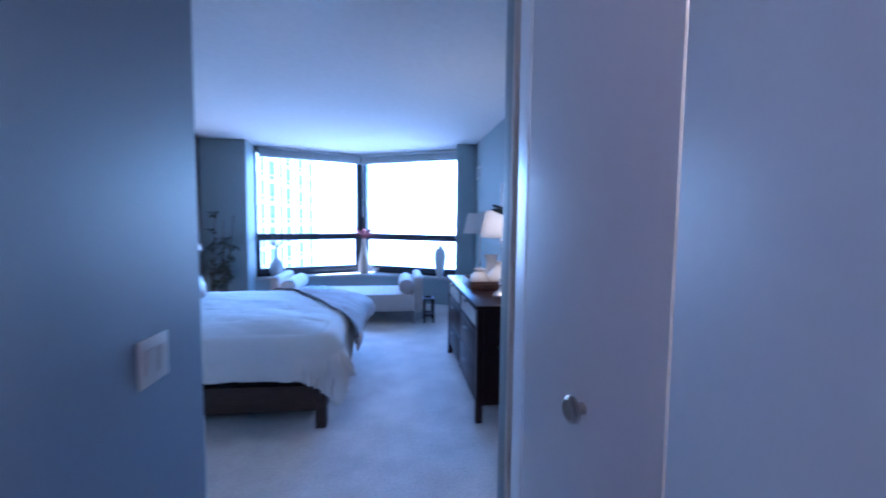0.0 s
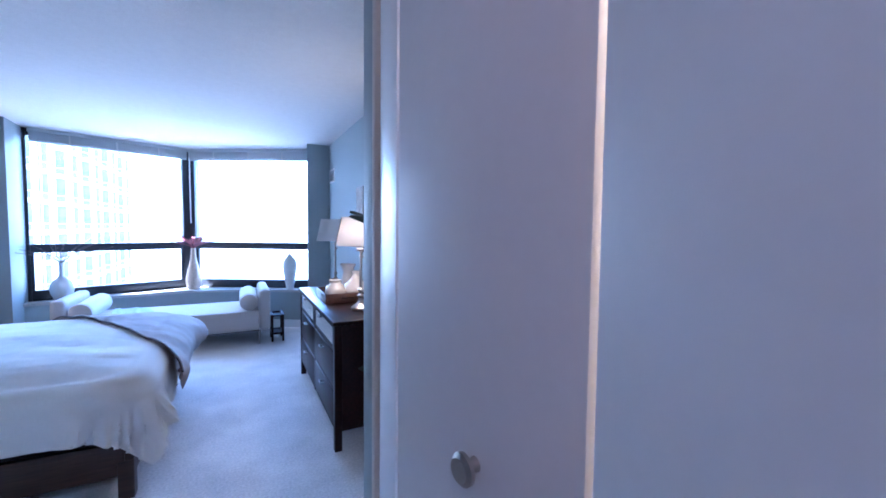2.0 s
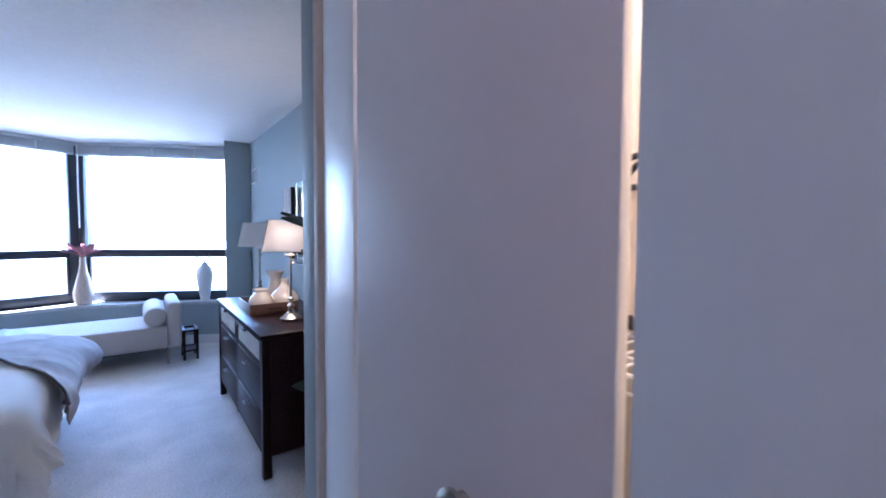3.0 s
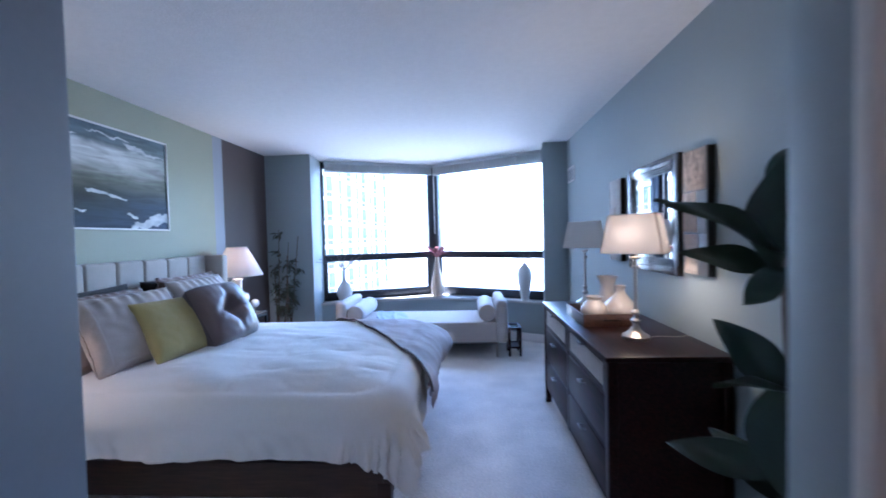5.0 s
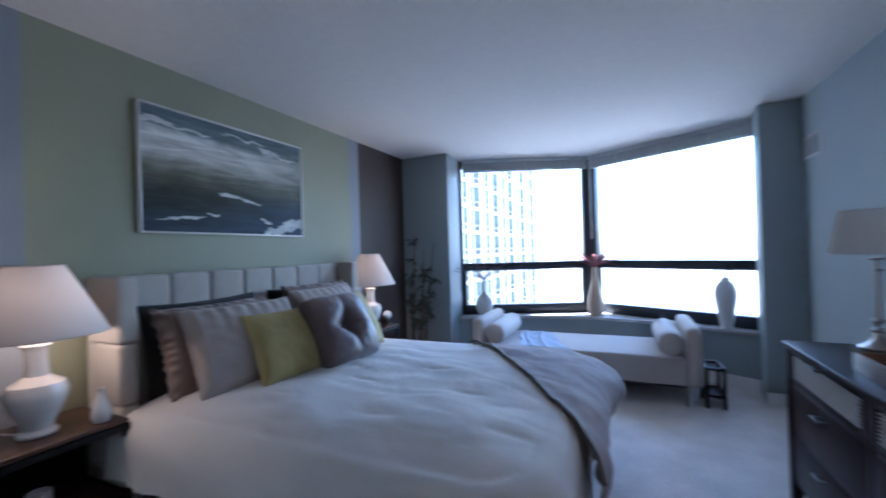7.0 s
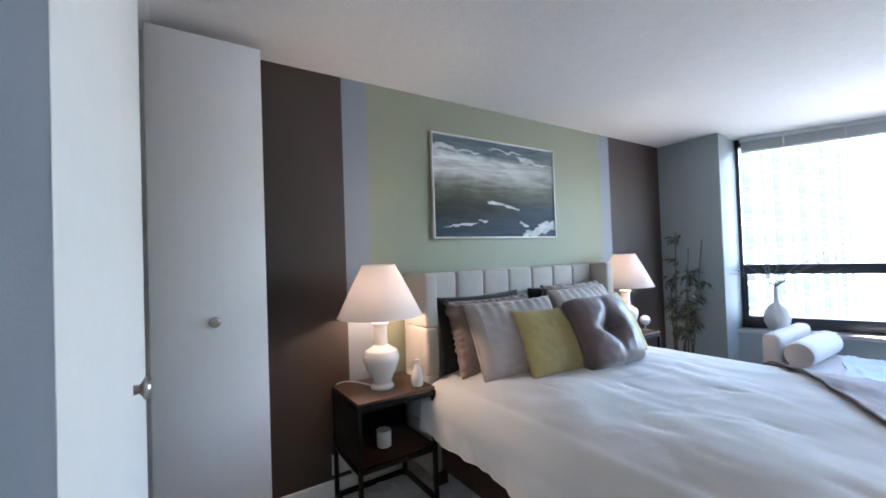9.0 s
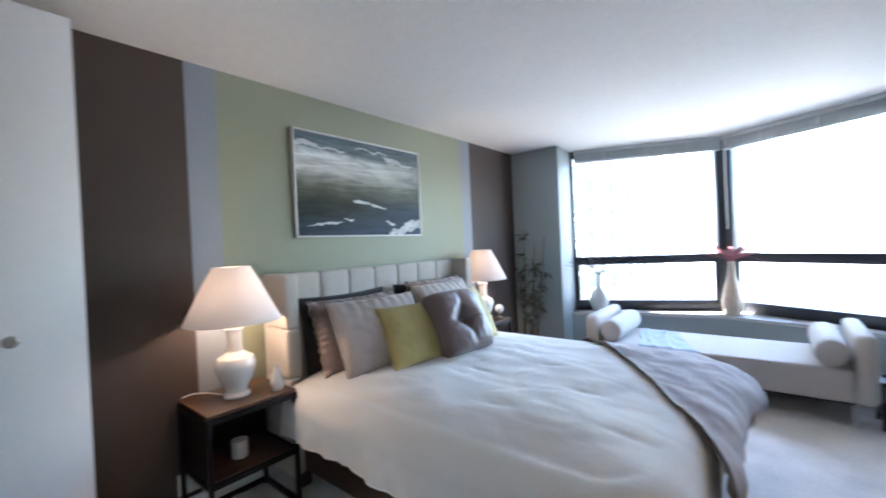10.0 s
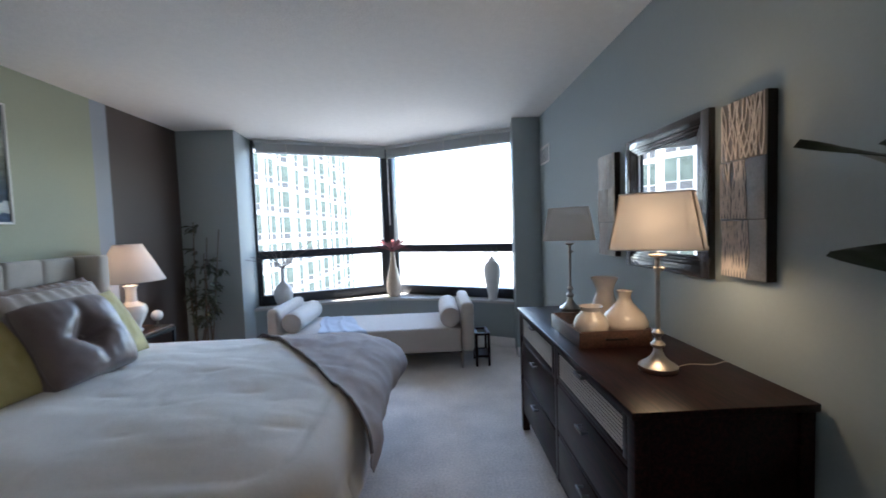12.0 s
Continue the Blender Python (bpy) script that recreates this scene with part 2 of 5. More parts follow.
def painting_material():
    """A rough sea: a soft white breaker over olive and blue water, with strokes of foam."""
    m = bpy.data.materials.new("seascape_paint")
    m.use_nodes = True
    nt = m.node_tree
    b = nt.nodes["Principled BSDF"]
    b.inputs["Roughness"].default_value, b.inputs["Specular IOR Level"].default_value = 0.6, 0.2
    tc = nt.nodes.new("ShaderNodeTexCoord")
    sep = nt.nodes.new("ShaderNodeSeparateXYZ")
    nt.links.new(tc.outputs["Object"], sep.inputs[0])

    def noise_node(scale, sy, sz, detail=6, dist=0.6, off=0.0):
        mp, nz = nt.nodes.new("ShaderNodeMapping"), nt.nodes.new("ShaderNodeTexNoise")
        mp.inputs["Scale"].default_value, mp.inputs["Location"].default_value = (1, sy, sz), (off, off, off)
        nz.inputs["Scale"].default_value, nz.inputs["Detail"].default_value, nz.inputs["Distortion"].default_value = scale, detail, dist
        nt.links.new(tc.outputs["Object"], mp.inputs[0])
        nt.links.new(mp.outputs[0], nz.inputs["Vector"])
        return nz.outputs[0]

    def calc(op, a, c=0.0):
        n = nt.nodes.new("ShaderNodeMath")
        n.operation = op
        for i, v in enumerate((a, c)):
            if isinstance(v, (int, float)):
                n.inputs[i].default_value = v
            else:
                nt.links.new(v, n.inputs[i])
        return n.outputs[0]

    def ramp(fac, stops):
        r = nt.nodes.new("ShaderNodeValToRGB")
        while len(r.color_ramp.elements) < len(stops):
            r.color_ramp.elements.new(0.5)
        for e, (p, c) in zip(r.color_ramp.elements, stops):
            e.position, e.color = p, (*(c if isinstance(c, tuple) else (c, c, c)), 1)
        nt.links.new(fac, r.inputs[0])
        return r.outputs[0]

    def blend(fac, a, c):
        n = nt.nodes.new("ShaderNodeMix")
        n.data_type = "RGBA"
        nt.links.new(fac, n.inputs["Factor"])
        nt.links.new(a, n.inputs["A"])
        nt.links.new(c, n.inputs["B"])
        return n.outputs["Result"]

    def wobble(size, *args):
        return calc("MULTIPLY", calc("SUBTRACT", noise_node(*args), 0.5), size)

    u, v = calc("DIVIDE", sep.outputs["Y"], 1.21), calc("DIVIDE", sep.outputs["Z"], 0.735)
    h = calc("ADD", v, wobble(0.2, 2.6, 1.2, 1.6, 6, 0.8))
    base = ramp(h, [(0.0, (0.035, 0.055, 0.085)), (0.18, (0.03, 0.042, 0.05)), (0.34, (0.042, 0.05, 0.04)), (0.47, (0.115, 0.122, 0.09)), (0.56, (0.3, 0.31, 0.27)),
                    (0.64, (0.62, 0.63, 0.61)), (0.77, (0.66, 0.68, 0.67)), (0.83, (0.17, 0.215, 0.235)), (1.0, (0.1, 0.145, 0.17))])
    # the breaker fades to the far side, the low corner there is blue
    fade = ramp(calc("ADD", u, wobble(0.5, 3.5, 1.0, 1.6)), [(0.35, 0.0), (0.95, 0.62)])
    tone = ramp(v, [(0.0, (0.045, 0.075, 0.14)), (0.25, (0.06, 0.095, 0.155)), (0.42, (0.085, 0.105, 0.1)), (0.6, (0.15, 0.165, 0.135)), (0.8, (0.2, 0.235, 0.22)), (1.0, (0.1, 0.145, 0.17))])
    base = blend(fade, base, tone)
    drag = ramp(noise_node(4, 0.7, 5, 8, 1.2, 2.0), [(0.35, 0.62), (0.65, 1.25)])
    mul = nt.nodes.new("ShaderNodeMix")
    mul.data_type, mul.blend_type = "RGBA", "MULTIPLY"
    mul.inputs["Factor"].default_value = 0.8
    nt.links.new(base, mul.inputs["A"])
    nt.links.new(drag, mul.inputs["B"])
    base = mul.outputs["Result"]
    # foam strokes: across, up, half length, half width, slope
    uu, vv = calc("ADD", u, wobble(0.13, 9, 1, 1.5, 5, 0.5, 3.0)), calc("ADD", v, wobble(0.11, 8, 1, 1.3, 5, 0.5, 7.0))
    best = None
    for cu, cv, ha, hb, sl in ((0.47, 0.35, 0.085, 0.022, -0.12), (0.61, 0.32, 0.06, 0.015, -0.3), (0.21, 0.13, 0.12, 0.011, 0.16),
                               (0.375, 0.18, 0.04, 0.015, 0), (0.83, 0.07, 0.17, 0.045, 0.3), (0.93, 0.13, 0.09, 0.05, 0.1), (0.7, 0.14, 0.045, 0.02, -0.4),
                               (0.06, 0.86, 0.09, 0.028, 0), (0.25, 0.84, 0.12, 0.013, 0), (0.56, 0.9, 0.15, 0.011, -0.05), (0.74, 0.84, 0.08, 0.022, -0.3), (0.88, 0.8, 0.11, 0.013, 0)):
        du, dv = calc("SUBTRACT", uu, cu), calc("SUBTRACT", vv, cv)
        dv = calc("SUBTRACT", dv, calc("MULTIPLY", du, sl))
        e = calc("ADD", calc("POWER", calc("ABSOLUTE", calc("DIVIDE", du, ha)), 2.0), calc("POWER", calc("ABSOLUTE", calc("DIVIDE", dv, hb)), 2.0))
        best = e if best is None else calc("MINIMUM", best, e)
    foam = ramp(calc("ADD", calc("MULTIPLY", best, 0.5), wobble(0.5, 14, 1, 2.2, 4, 0.3, 1.0)), [(0.36, 1.0), (0.56, 0.0)])
    white = ramp(noise_node(9, 1, 2), [(0.3, (0.4, 0.43, 0.45)), (0.7, (0.66, 0.68, 0.68))])
    nt.links.new(blend(foam, base, white), b.inputs["Base Color"])
    return m


M["painting"] = painting_material()


# ---- builders ----
def mesh_from(bm, name, mat, smooth=35.0):
    bmesh.ops.recalc_face_normals(bm, faces=bm.faces)
    me = bpy.data.meshes.new(name)
    bm.to_mesh(me)
    bm.free()
    mats = mat if isinstance(mat, (list, tuple)) else [mat]
    for x in mats:
        me.materials.append(x)
    if smooth:
        me.polygons.foreach_set("use_smooth", [True] * len(me.polygons))
        me.set_sharp_from_angle(angle=radians(smooth))
    return me


def part(name, bm, mat, parent=None, label="", smooth=35.0):
    ob = new(name, mesh_from(bm, name, mat, smooth))
    if parent:
        ob.parent = parent
    if label:
        tagged(ob, label)
    return ob


def thing(name, label, category, x=0, y=0, z=0, rz=0, group=""):
    ob = new(name)
    ob.empty_display_size = 0.1
    ob.matrix_basis = pose(x, y, z, 0, 0, rz)
    return tagged(ob, label, category, group)


def structure(name, bm, mat, label="", smooth=35.0):
    return tagged(part(name, bm, mat, None, label, smooth), kind="structure")


def bevel(bm, size, segments=2, geom=None):
    bmesh.ops.bevel(bm, geom=list(geom or bm.edges), offset=size, segments=segments, affect="EDGES", profile=0.5)
    return bm


def box(x0, x1, y0, y1, z0, z1, r=0.0, seg=2, bm=None):
    b = bmesh.new()
    bmesh.ops.create_cube(b, size=1, matrix=Matrix.LocRotScale(((x0 + x1) / 2, (y0 + y1) / 2, (z0 + z1) / 2), None, (abs(x1 - x0), abs(y1 - y0), abs(z1 - z0))))
    if r:
        bevel(b, r, seg)
    return merge(bm, b) if bm else b


def merge(bm, other, m=None):
    """Adds the geometry of other to bm."""
    if m is not None:
        bmesh.ops.transform(other, matrix=m, verts=other.verts)
    me = bpy.data.meshes.new("merge")
    other.to_mesh(me)
    other.free()
    bm.from_mesh(me)
    bpy.data.meshes.remove(me)
    return bm


def moved(bm, m):
    bmesh.ops.transform(bm, matrix=m, verts=bm.verts)
    return bm


def prism(points, z0, z1, r=0.0):
    bm = bmesh.new()
    low = [bm.verts.new((x, y, z0)) for x, y in points]
    top = [bm.verts.new((x, y, z1)) for x, y in points]
    bm.faces.new(low[::-1])
    bm.faces.new(top)
    for i in range(len(points)):
        j = (i + 1) % len(points)
        bm.faces.new((low[i], low[j], top[j], top[i]))
    if r:
        bevel(bm, r)
    return bm


def lathe(profile, n=40, cap=True):
    """A turned shape from (radius, height) rows, bottom to top."""
    bm = bmesh.new()
    rings = []
    for r, z in profile:
        rings.append([bm.verts.new((r * math.cos(2 * math.pi * i / n), r * math.sin(2 * math.pi * i / n), z)) for i in range(n)])
    for a, b in zip(rings, rings[1:]):
        for i in range(n):
            bm.faces.new((a[i], a[(i + 1) % n], b[(i + 1) % n], b[i]))
    if cap:
        bm.faces.new(rings[0][::-1])
        bm.faces.new(rings[-1])
    return bm


def spline(points, steps=6):
    """Points of a smooth curve through the given ones."""
    p = [Vector(q) for q in points]
    p = [2 * p[0] - p[1]] + p + [2 * p[-1] - p[-2]]
    out = []
    for i in range(1, len(p) - 2):
        for k in range(steps):
            t = k / steps
            a, b, c, d = p[i - 1:i + 3]
            out.append(0.5 * (2 * b + (c - a) * t + (2 * a - 5 * b + 4 * c - d) * t * t + (3 * b - a - 3 * c + d) * t ** 3))
    return out + [p[-2]]


def tube(points, r, n=8, taper=1.0, bm=None):
    bm = bm or bmesh.new()
    pts = [Vector(p) for p in points]
    rings = []
    side = None
    for i, p in enumerate(pts):
        d = (pts[min(i + 1, len(pts) - 1)] - pts[max(i - 1, 0)]).normalized()
        if side is None:
            side = d.orthogonal().normalized()
        side = (side - d * side.dot(d)).normalized()
        up = d.cross(side)
        k = r * (1 + (taper - 1) * i / max(1, len(pts) - 1))
        rings.append([bm.verts.new(p + k * (math.cos(a) * side + math.sin(a) * up)) for a in (2 * math.pi * j / n for j in range(n))])
    for a, b in zip(rings, rings[1:]):
        for i in range(n):
            bm.faces.new((a[i], a[(i + 1) % n], b[(i + 1) % n], b[i]))
    bm.faces.new(rings[0][::-1])
    bm.faces.new(rings[-1])
    return bm


def grid_surface(f, nu, nv, closed_u=False):
    """A sheet from f(u, v) with u and v from 0 to 1."""
    bm = bmesh.new()
    g = [[bm.verts.new(f(i / nu, j / nv)) for j in range(nv + 1)] for i in range(nu + 1)]
    for i in range(nu):
        for j in range(nv):
            bm.faces.new((g[i][j], g[i + 1][j], g[i + 1][j + 1], g[i][j + 1]))
    return bm


def thicken(bm, t):
    bmesh.ops.recalc_face_normals(bm, faces=bm.faces)
    bmesh.ops.solidify(bm, geom=bm.faces[:], thickness=t)
    return bm


# ---- the shell ----
H, XL, XR = 2.44, -2.6, 1.1
HX0, HX1 = -0.6, 0.37
YC, YR = 0.35, 0.42
WL, WM, WR = Vector((-2.076, 5.236)), Vector((-0.575, 5.873)), Vector((0.955, 5.035))
OUT = [(-2.75, -2.6), (1.25, -2.6), (1.25, 5.02), (0.98, 5.2), (-0.57, 6.05), (-2.12, 5.4), (-2.75, 5.4)]
structure("floor", prism(OUT, -0.15, 0), M["carpet"], "pale beige cut-pile wall-to-wall carpet")
structure("ceiling", prism(OUT, H, H + 0.12), M["ceiling"], "off-white textured plaster ceiling")


def painted_wall():
    """The wall behind the bed: five upright bands of paint on one slab."""
    bm = bmesh.new()
    for y0, y1, k in ((YC, 1.262, 0), (1.262, 1.42, 1), (1.42, 3.735, 2), (3.735, 3.89, 1), (3.89, 4.77, 0)):
        n = len(bm.faces)
        box(XL - 0.12, XL, y0, y1, 0, H, bm=bm)
        bm.faces.ensure_lookup_table()
        for f in bm.faces[n:]:
            f.material_index = k
    return structure("wall_west", bm, [M["brown"], M["slate"], M["green"]], "painted wall with brown, slate and sage green upright bands", 0)


painted_wall()
structure("wall_east", box(XR, XR + 0.12, YR, 5.02, 0, H), M["blue"], "grey-blue painted wall above the dresser")
structure("wall_northwest", prism([(XL - 0.12, 4.77), (-2.016, 4.77), (-2.07, 5.36), (XL - 0.12, 5.36)], 0, H, 0.003), M["blue"], "grey-blue painted pier beside the window")
structure("wall_northeast", prism([(0.823, 4.61), (XR, 4.6), (XR, 5.0), (0.905, 5.1), (0.885, 5.04)], 0, H, 0.003), M["blue"], "grey-blue painted pier beside the window")
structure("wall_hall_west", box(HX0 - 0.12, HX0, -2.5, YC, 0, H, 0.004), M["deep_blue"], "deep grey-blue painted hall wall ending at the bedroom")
structure("wall_hall_end", box(-2.6, 1.1, -2.6, -2.5, 0, H), M["blue"])
structure("wall_return", box(HX1, XR, YR - 0.1, YR, 0, H, 0.004), M["blue"], "short grey-blue wall behind the rubber plant")
structure("wall_hall_east", box(HX1, HX1 + 0.1, -2.5, -1.34, 0, H), M["blue"])
structure("wall_closet_back", box(0.93, 1.02, -1.5, YR - 0.1, 0, H), M["beige"], "cream painted back wall of the hall closet")
structure("wall_closet_end", box(HX1 + 0.1, 0.93, -1.5, -1.4, 0, H), M["beige"])
structure("wall_closet_side", box(HX1 + 0.1, 0.93, YR - 0.12, YR - 0.1, 0, H), M["beige"])
structure("trim_hall_closet_head", box(HX1, HX1 + 0.1, -1.34, YR - 0.1, 2.4, H), M["trim"])
structure("trim_hall_closet_jamb", box(HX1 - 0.004, HX1 + 0.1, 0.292, YR - 0.1, 0, 2.4, 0.003), M["beige"], "cream painted closet jamb")
structure("wall_closet_west_back", box(-2.6, HX0 - 0.12, -0.42, -0.32, 0, H), M["beige"])
structure("wall_closet_west_end", box(XL - 0.12, XL, -2.6, YC, 0, H), M["blue"])
structure("trim_closet_head", box(-2.6, HX0 - 0.12, YC - 0.1, YC, 2.4, H), M["trim"])
structure("trim_closet_jamb", box(-2.6, -2.47, YC - 0.1, YC, 0, 2.4), M["trim"])


def skirting(name, x0, x1, y0, y1):
    structure(name, box(x0, x1, y0, y1, 0, 0.105, 0.004), M["trim"], "white painted baseboard")


skirting("baseboard_west", XL, XL + 0.014, YC, 4.77)
skirting("baseboard_east", XR - 0.014, XR, YR, 4.6)
skirting("baseboard_pier_west", XL + 0.014, -2.016, 4.756, 4.77)
skirting("baseboard_pier_east", 0.823, XR - 0.014, 4.592, 4.606)
skirting("baseboard_return", HX1, XR - 0.014, YR, YR + 0.014)
skirting("baseboard_hall", HX0, HX0 + 0.014, -2.5, YC)

# bay: low wall, sill, windows
SZ = 0.52
AL, AM, AR = (-2.05, 5.1), (-0.6, 5.52), (0.87, 4.93)
structure("wall_bay", prism([AL, (-1.3, 5.4), AM, (0.15, 5.33), AR, (0.95, 5.15), (-0.57, 6.0), (-2.09, 5.36)], 0, SZ - 0.03), M["blue"], "low grey-blue wall under the bay window")
structure("window_sill", prism([(-2.05, 5.07), (-1.3, 5.37), (-0.6, 5.49), (0.15, 5.3), (0.872, 4.9), (0.95, 5.15), (-0.57, 6.0), (-2.09, 5.36)], SZ - 0.03, SZ, 0.006), M["sill"], "pale stone window sill")
bm = bmesh.new()
for a, b in ((AL, (-1.3, 5.4)), ((-1.3, 5.4), AM), (AM, (0.15, 5.33)), ((0.15, 5.33), AR)):
    a, b = Vector(a), Vector(b)
    d = (b - a).normalized()
    n = Vector((d.y, -d.x)) * 0.014
    merge(bm, prism([a, a + n, b + n, b], 0, 0.105))
structure("baseboard_bay", bm, M["trim"])


def window(name, a, b, jamb_a, jamb_b):
    """A dark metal window from a to b: a tall pane over a low one."""
    length = (b - a).length
    ang = math.degrees(math.atan2((b - a).y, (b - a).x))
    ob = thing(name, "dark metal bay window with a tall pane over a low pane", "window", a.x, a.y, 0, ang)
    tagged(ob, kind="structure")
    bars = {"jamb": [(0, jamb_a, SZ, H), (length - jamb_b, length, SZ, H)],
            "rail": [(jamb_a, length - jamb_b, SZ, 0.635), (jamb_a, length - jamb_b, 1.062, 1.158), (jamb_a, length - jamb_b, 2.36, H)]}
    for kind, rows in bars.items():
        for u0, u1, z0, z1 in rows:
            part(kind, box(u0, u1, 0.0, 0.11, z0, z1, 0.005), M["black_frame"], ob)
    # slim inner sash round the low pane
    for u0, u1, z0, z1 in ((jamb_a, jamb_a + 0.03, 0.635, 1.062), (length - jamb_b - 0.03, length - jamb_b, 0.635, 1.062)):
        part("sash", box(u0, u1, 0.02, 0.07, z0, z1, 0.003), M["black_frame"], ob)
    for z0, z1 in ((0.635, 1.062), (1.158, 2.36)):
        g = part("pane", box(jamb_a, length - jamb_b, 0.05, 0.056, z0, z1), M["glass"], ob, "clear glass pane", 0)
        g.visible_shadow = False
    return ob


def corner_post():
    """The dark metal post that joins the two windows of the bay."""
    d1, d2 = (WM - WL).normalized(), (WR - WM).normalized()
    n1, n2 = Vector((-d1.y, d1.x)), Vector((-d2.y, d2.x))
    n = (n1 + n2).normalized()
    plan = [WM - d1 * 0.082 - n1 * 0.007, WM - n * 0.0072, WM + d2 * 0.082 - n2 * 0.007, WM + d2 * 0.03 + n2 * 0.102, WM + n * 0.12, WM - d1 * 0.03 + n1 * 0.102]
    structure("window_post", prism(plan, SZ + 0.001, H - 0.001, 0.003), M["black_frame"], "dark metal corner post of the bay window")


corner_post()
window("window_1", WL, WM, 0.05, 0.075)
window("window_2", WM, WR, 0.075, 0.035)


def blind(a, b, u0, u1, drop, wand):
    length = (b - a).length
    ang = math.degrees(math.atan2((b - a).y, (b - a).x))
    ob = thing("window_blind", "pale grey venetian blind raised to the ceiling", "blind", a.x, a.y, H, ang, "raised blinds in the bay")
    part("head_rail", box(u0, u1, -0.075, -0.012, -0.045, -0.002, 0.004), M["blind"], ob)
    z = -0.05
    while z > -drop:
        part("slat", box(u0 + 0.01, u1 - 0.01, -0.07, -0.018, z - 0.0035, z, 0), M["blind"], ob, smooth=0)
        z -= 0.0075
    part("bottom_rail", box(u0 + 0.01, u1 - 0.01, -0.072, -0.016, z - 0.018, z - 0.001, 0.004), M["blind"], ob)
    for u in (0.22, 0.5, 0.78):
        x = u0 + (u1 - u0) * u
        part("ladder_tape", box(x - 0.006, x + 0.006, -0.0745, -0.0725, z - 0.018, -0.045), M["plastic"], ob)
    if wand:
        part("wand", tube([(wand, -0.085, -0.03), (wand, -0.086, -0.5), (wand + 0.004, -0.085, -1.02)], 0.006, 8), M["plastic"], ob, "slim white tilt wand")


blind(WL, WM, 0.06, (WM - WL).length - 0.03, 0.13, 0)
blind(WM, WR, 0.03, (WR - WM).length - 0.02, 0.135, 0.07)


# ---- doors ----
def bifold_leaf(parent, a, b, knob_at=None, side=1, knob_z=1.095):
    """One flush leaf from a to b on the plan, with an optional round knob at a share of its width."""
    a, b = Vector(a), Vector(b)
    w = (b - a).length - 0.006
    leaf = part("leaf", box(0.003, w, -0.012, 0.012, 0.015, 2.385, 0.002), M["trim"], parent)
    leaf.matrix_basis = pose(a.x, a.y, 0, 0, 0, math.degrees(math.atan2((b - a).y, (b - a).x)))
    if knob_at:
        k = lathe([(0.011, 0), (0.009, 0.01), (0.014, 0.014), (0.023, 0.019), (0.023, 0.025), (0.017, 0.03), (0.0, 0.03)], 20, False)
        moved(k, pose(w * knob_at, 0.012 * side, knob_z, -90 * side))
        part("knob", k, M["nickel"], leaf, "small round satin nickel knob")
    return leaf


hall_far = thing("bifold_door", "white gloss bifold closet door, slightly folded, nickel knob", "door", group="hall closet doors")
bifold_leaf(hall_far, (0.392, 0.288), (0.302, -0.085))
bifold_leaf(hall_far, (0.3, -0.092), (0.354, -0.503), 0.57, -1, 1.064)
hall_near = thing("bifold_door", "white gloss bifold closet door, almost closed beside its pair", "door", group="hall closet doors")
bifold_leaf(hall_near, (0.343, -0.515), (0.316, -0.93))
bifold_leaf(hall_near, (0.316, -0.936), (0.4, -1.335))
bed_closed = thing("closet_door", "white gloss flush closet door, closed", "door", group="bedroom closet doors")
bifold_leaf(bed_closed, (-0.735, 0.335), (-1.75, 0.335), 0.632, -1)
bed_open = thing("bifold_door", "white gloss bifold closet door folded open", "door", group="bedroom closet doors")
bifold_leaf(bed_open, (-2.445, 0.335), (-2.425, 0.79))
bifold_leaf(bed_open, (-2.385, 0.325), (-2.392, 0.79), 0.52, -1)


# ---- bed ----
BX0, BX1, BY0, BY1, BZ = -2.45, -0.5, 1.7, 3.33, 0.655
bed = thing("bed", "queen bed with dark wood frame and channelled oatmeal headboard", "bed", 0, 0, 0)
part("side_rail", box(-2.44, -0.5, 1.69, 1.725, 0.12, 0.295, 0.006), M["bed_wood"], bed)
part("side_rail", box(-2.44, -0.5, 3.305, 3.34, 0.12, 0.295, 0.006), M["bed_wood"], bed)
part("foot_rail", box(-0.5, -0.46, 1.69, 3.34, 0.12, 0.295, 0.006), M["bed_wood"], bed)
for x, y in ((-0.53, 1.685), (-0.53, 3.275), (-2.4, 1.685), (-2.4, 3.275)):
    part("leg", box(x, x + 0.07, y, y + 0.07, 0, 0.2, 0.006), M["bed_wood"], bed)
part("box_spring", box(-2.44, -0.51, 1.73, 3.3, 0.22, 0.42, 0.02), M["black_cloth"], bed, "black cloth box spring")
part("mattress", box(-2.44, -0.5, 1.7, 3.33, 0.4, 0.6, 0.05, 4), M["comforter"], bed)


def channels(x, y0, y1, z0, z1, n):
    """Upright padded channels between y0 and y1, each one part."""
    w = (y1 - y0) / n
    for i in range(n):
        b = box(x, x + 0.055, y0 + i * w, y0 + (i + 1) * w, z0, z1)
        bevel(b, 0.022, 4)
        part("channel", b, M["headboard"], hb)


hb = part("headboard", box(-2.575, -2.485, 1.62, 3.41, 0.1, 1.245, 0.015, 3), M["headboard"], bed, "oatmeal linen headboard with upright channels")
channels(-2.49, 1.71, 3.325, 0.3, 1.25, 7)
for y0, y1 in ((1.615, 1.7), (3.335, 3.42)):
    for z0, z1 in ((0.1, 0.38), (0.382, 0.66), (0.662, 0.94), (0.942, 1.255)):
        part("wing_pad", box(-2.555, -2.29, y0, y1, z0, z1, 0.02, 3), M["headboard"], hb)


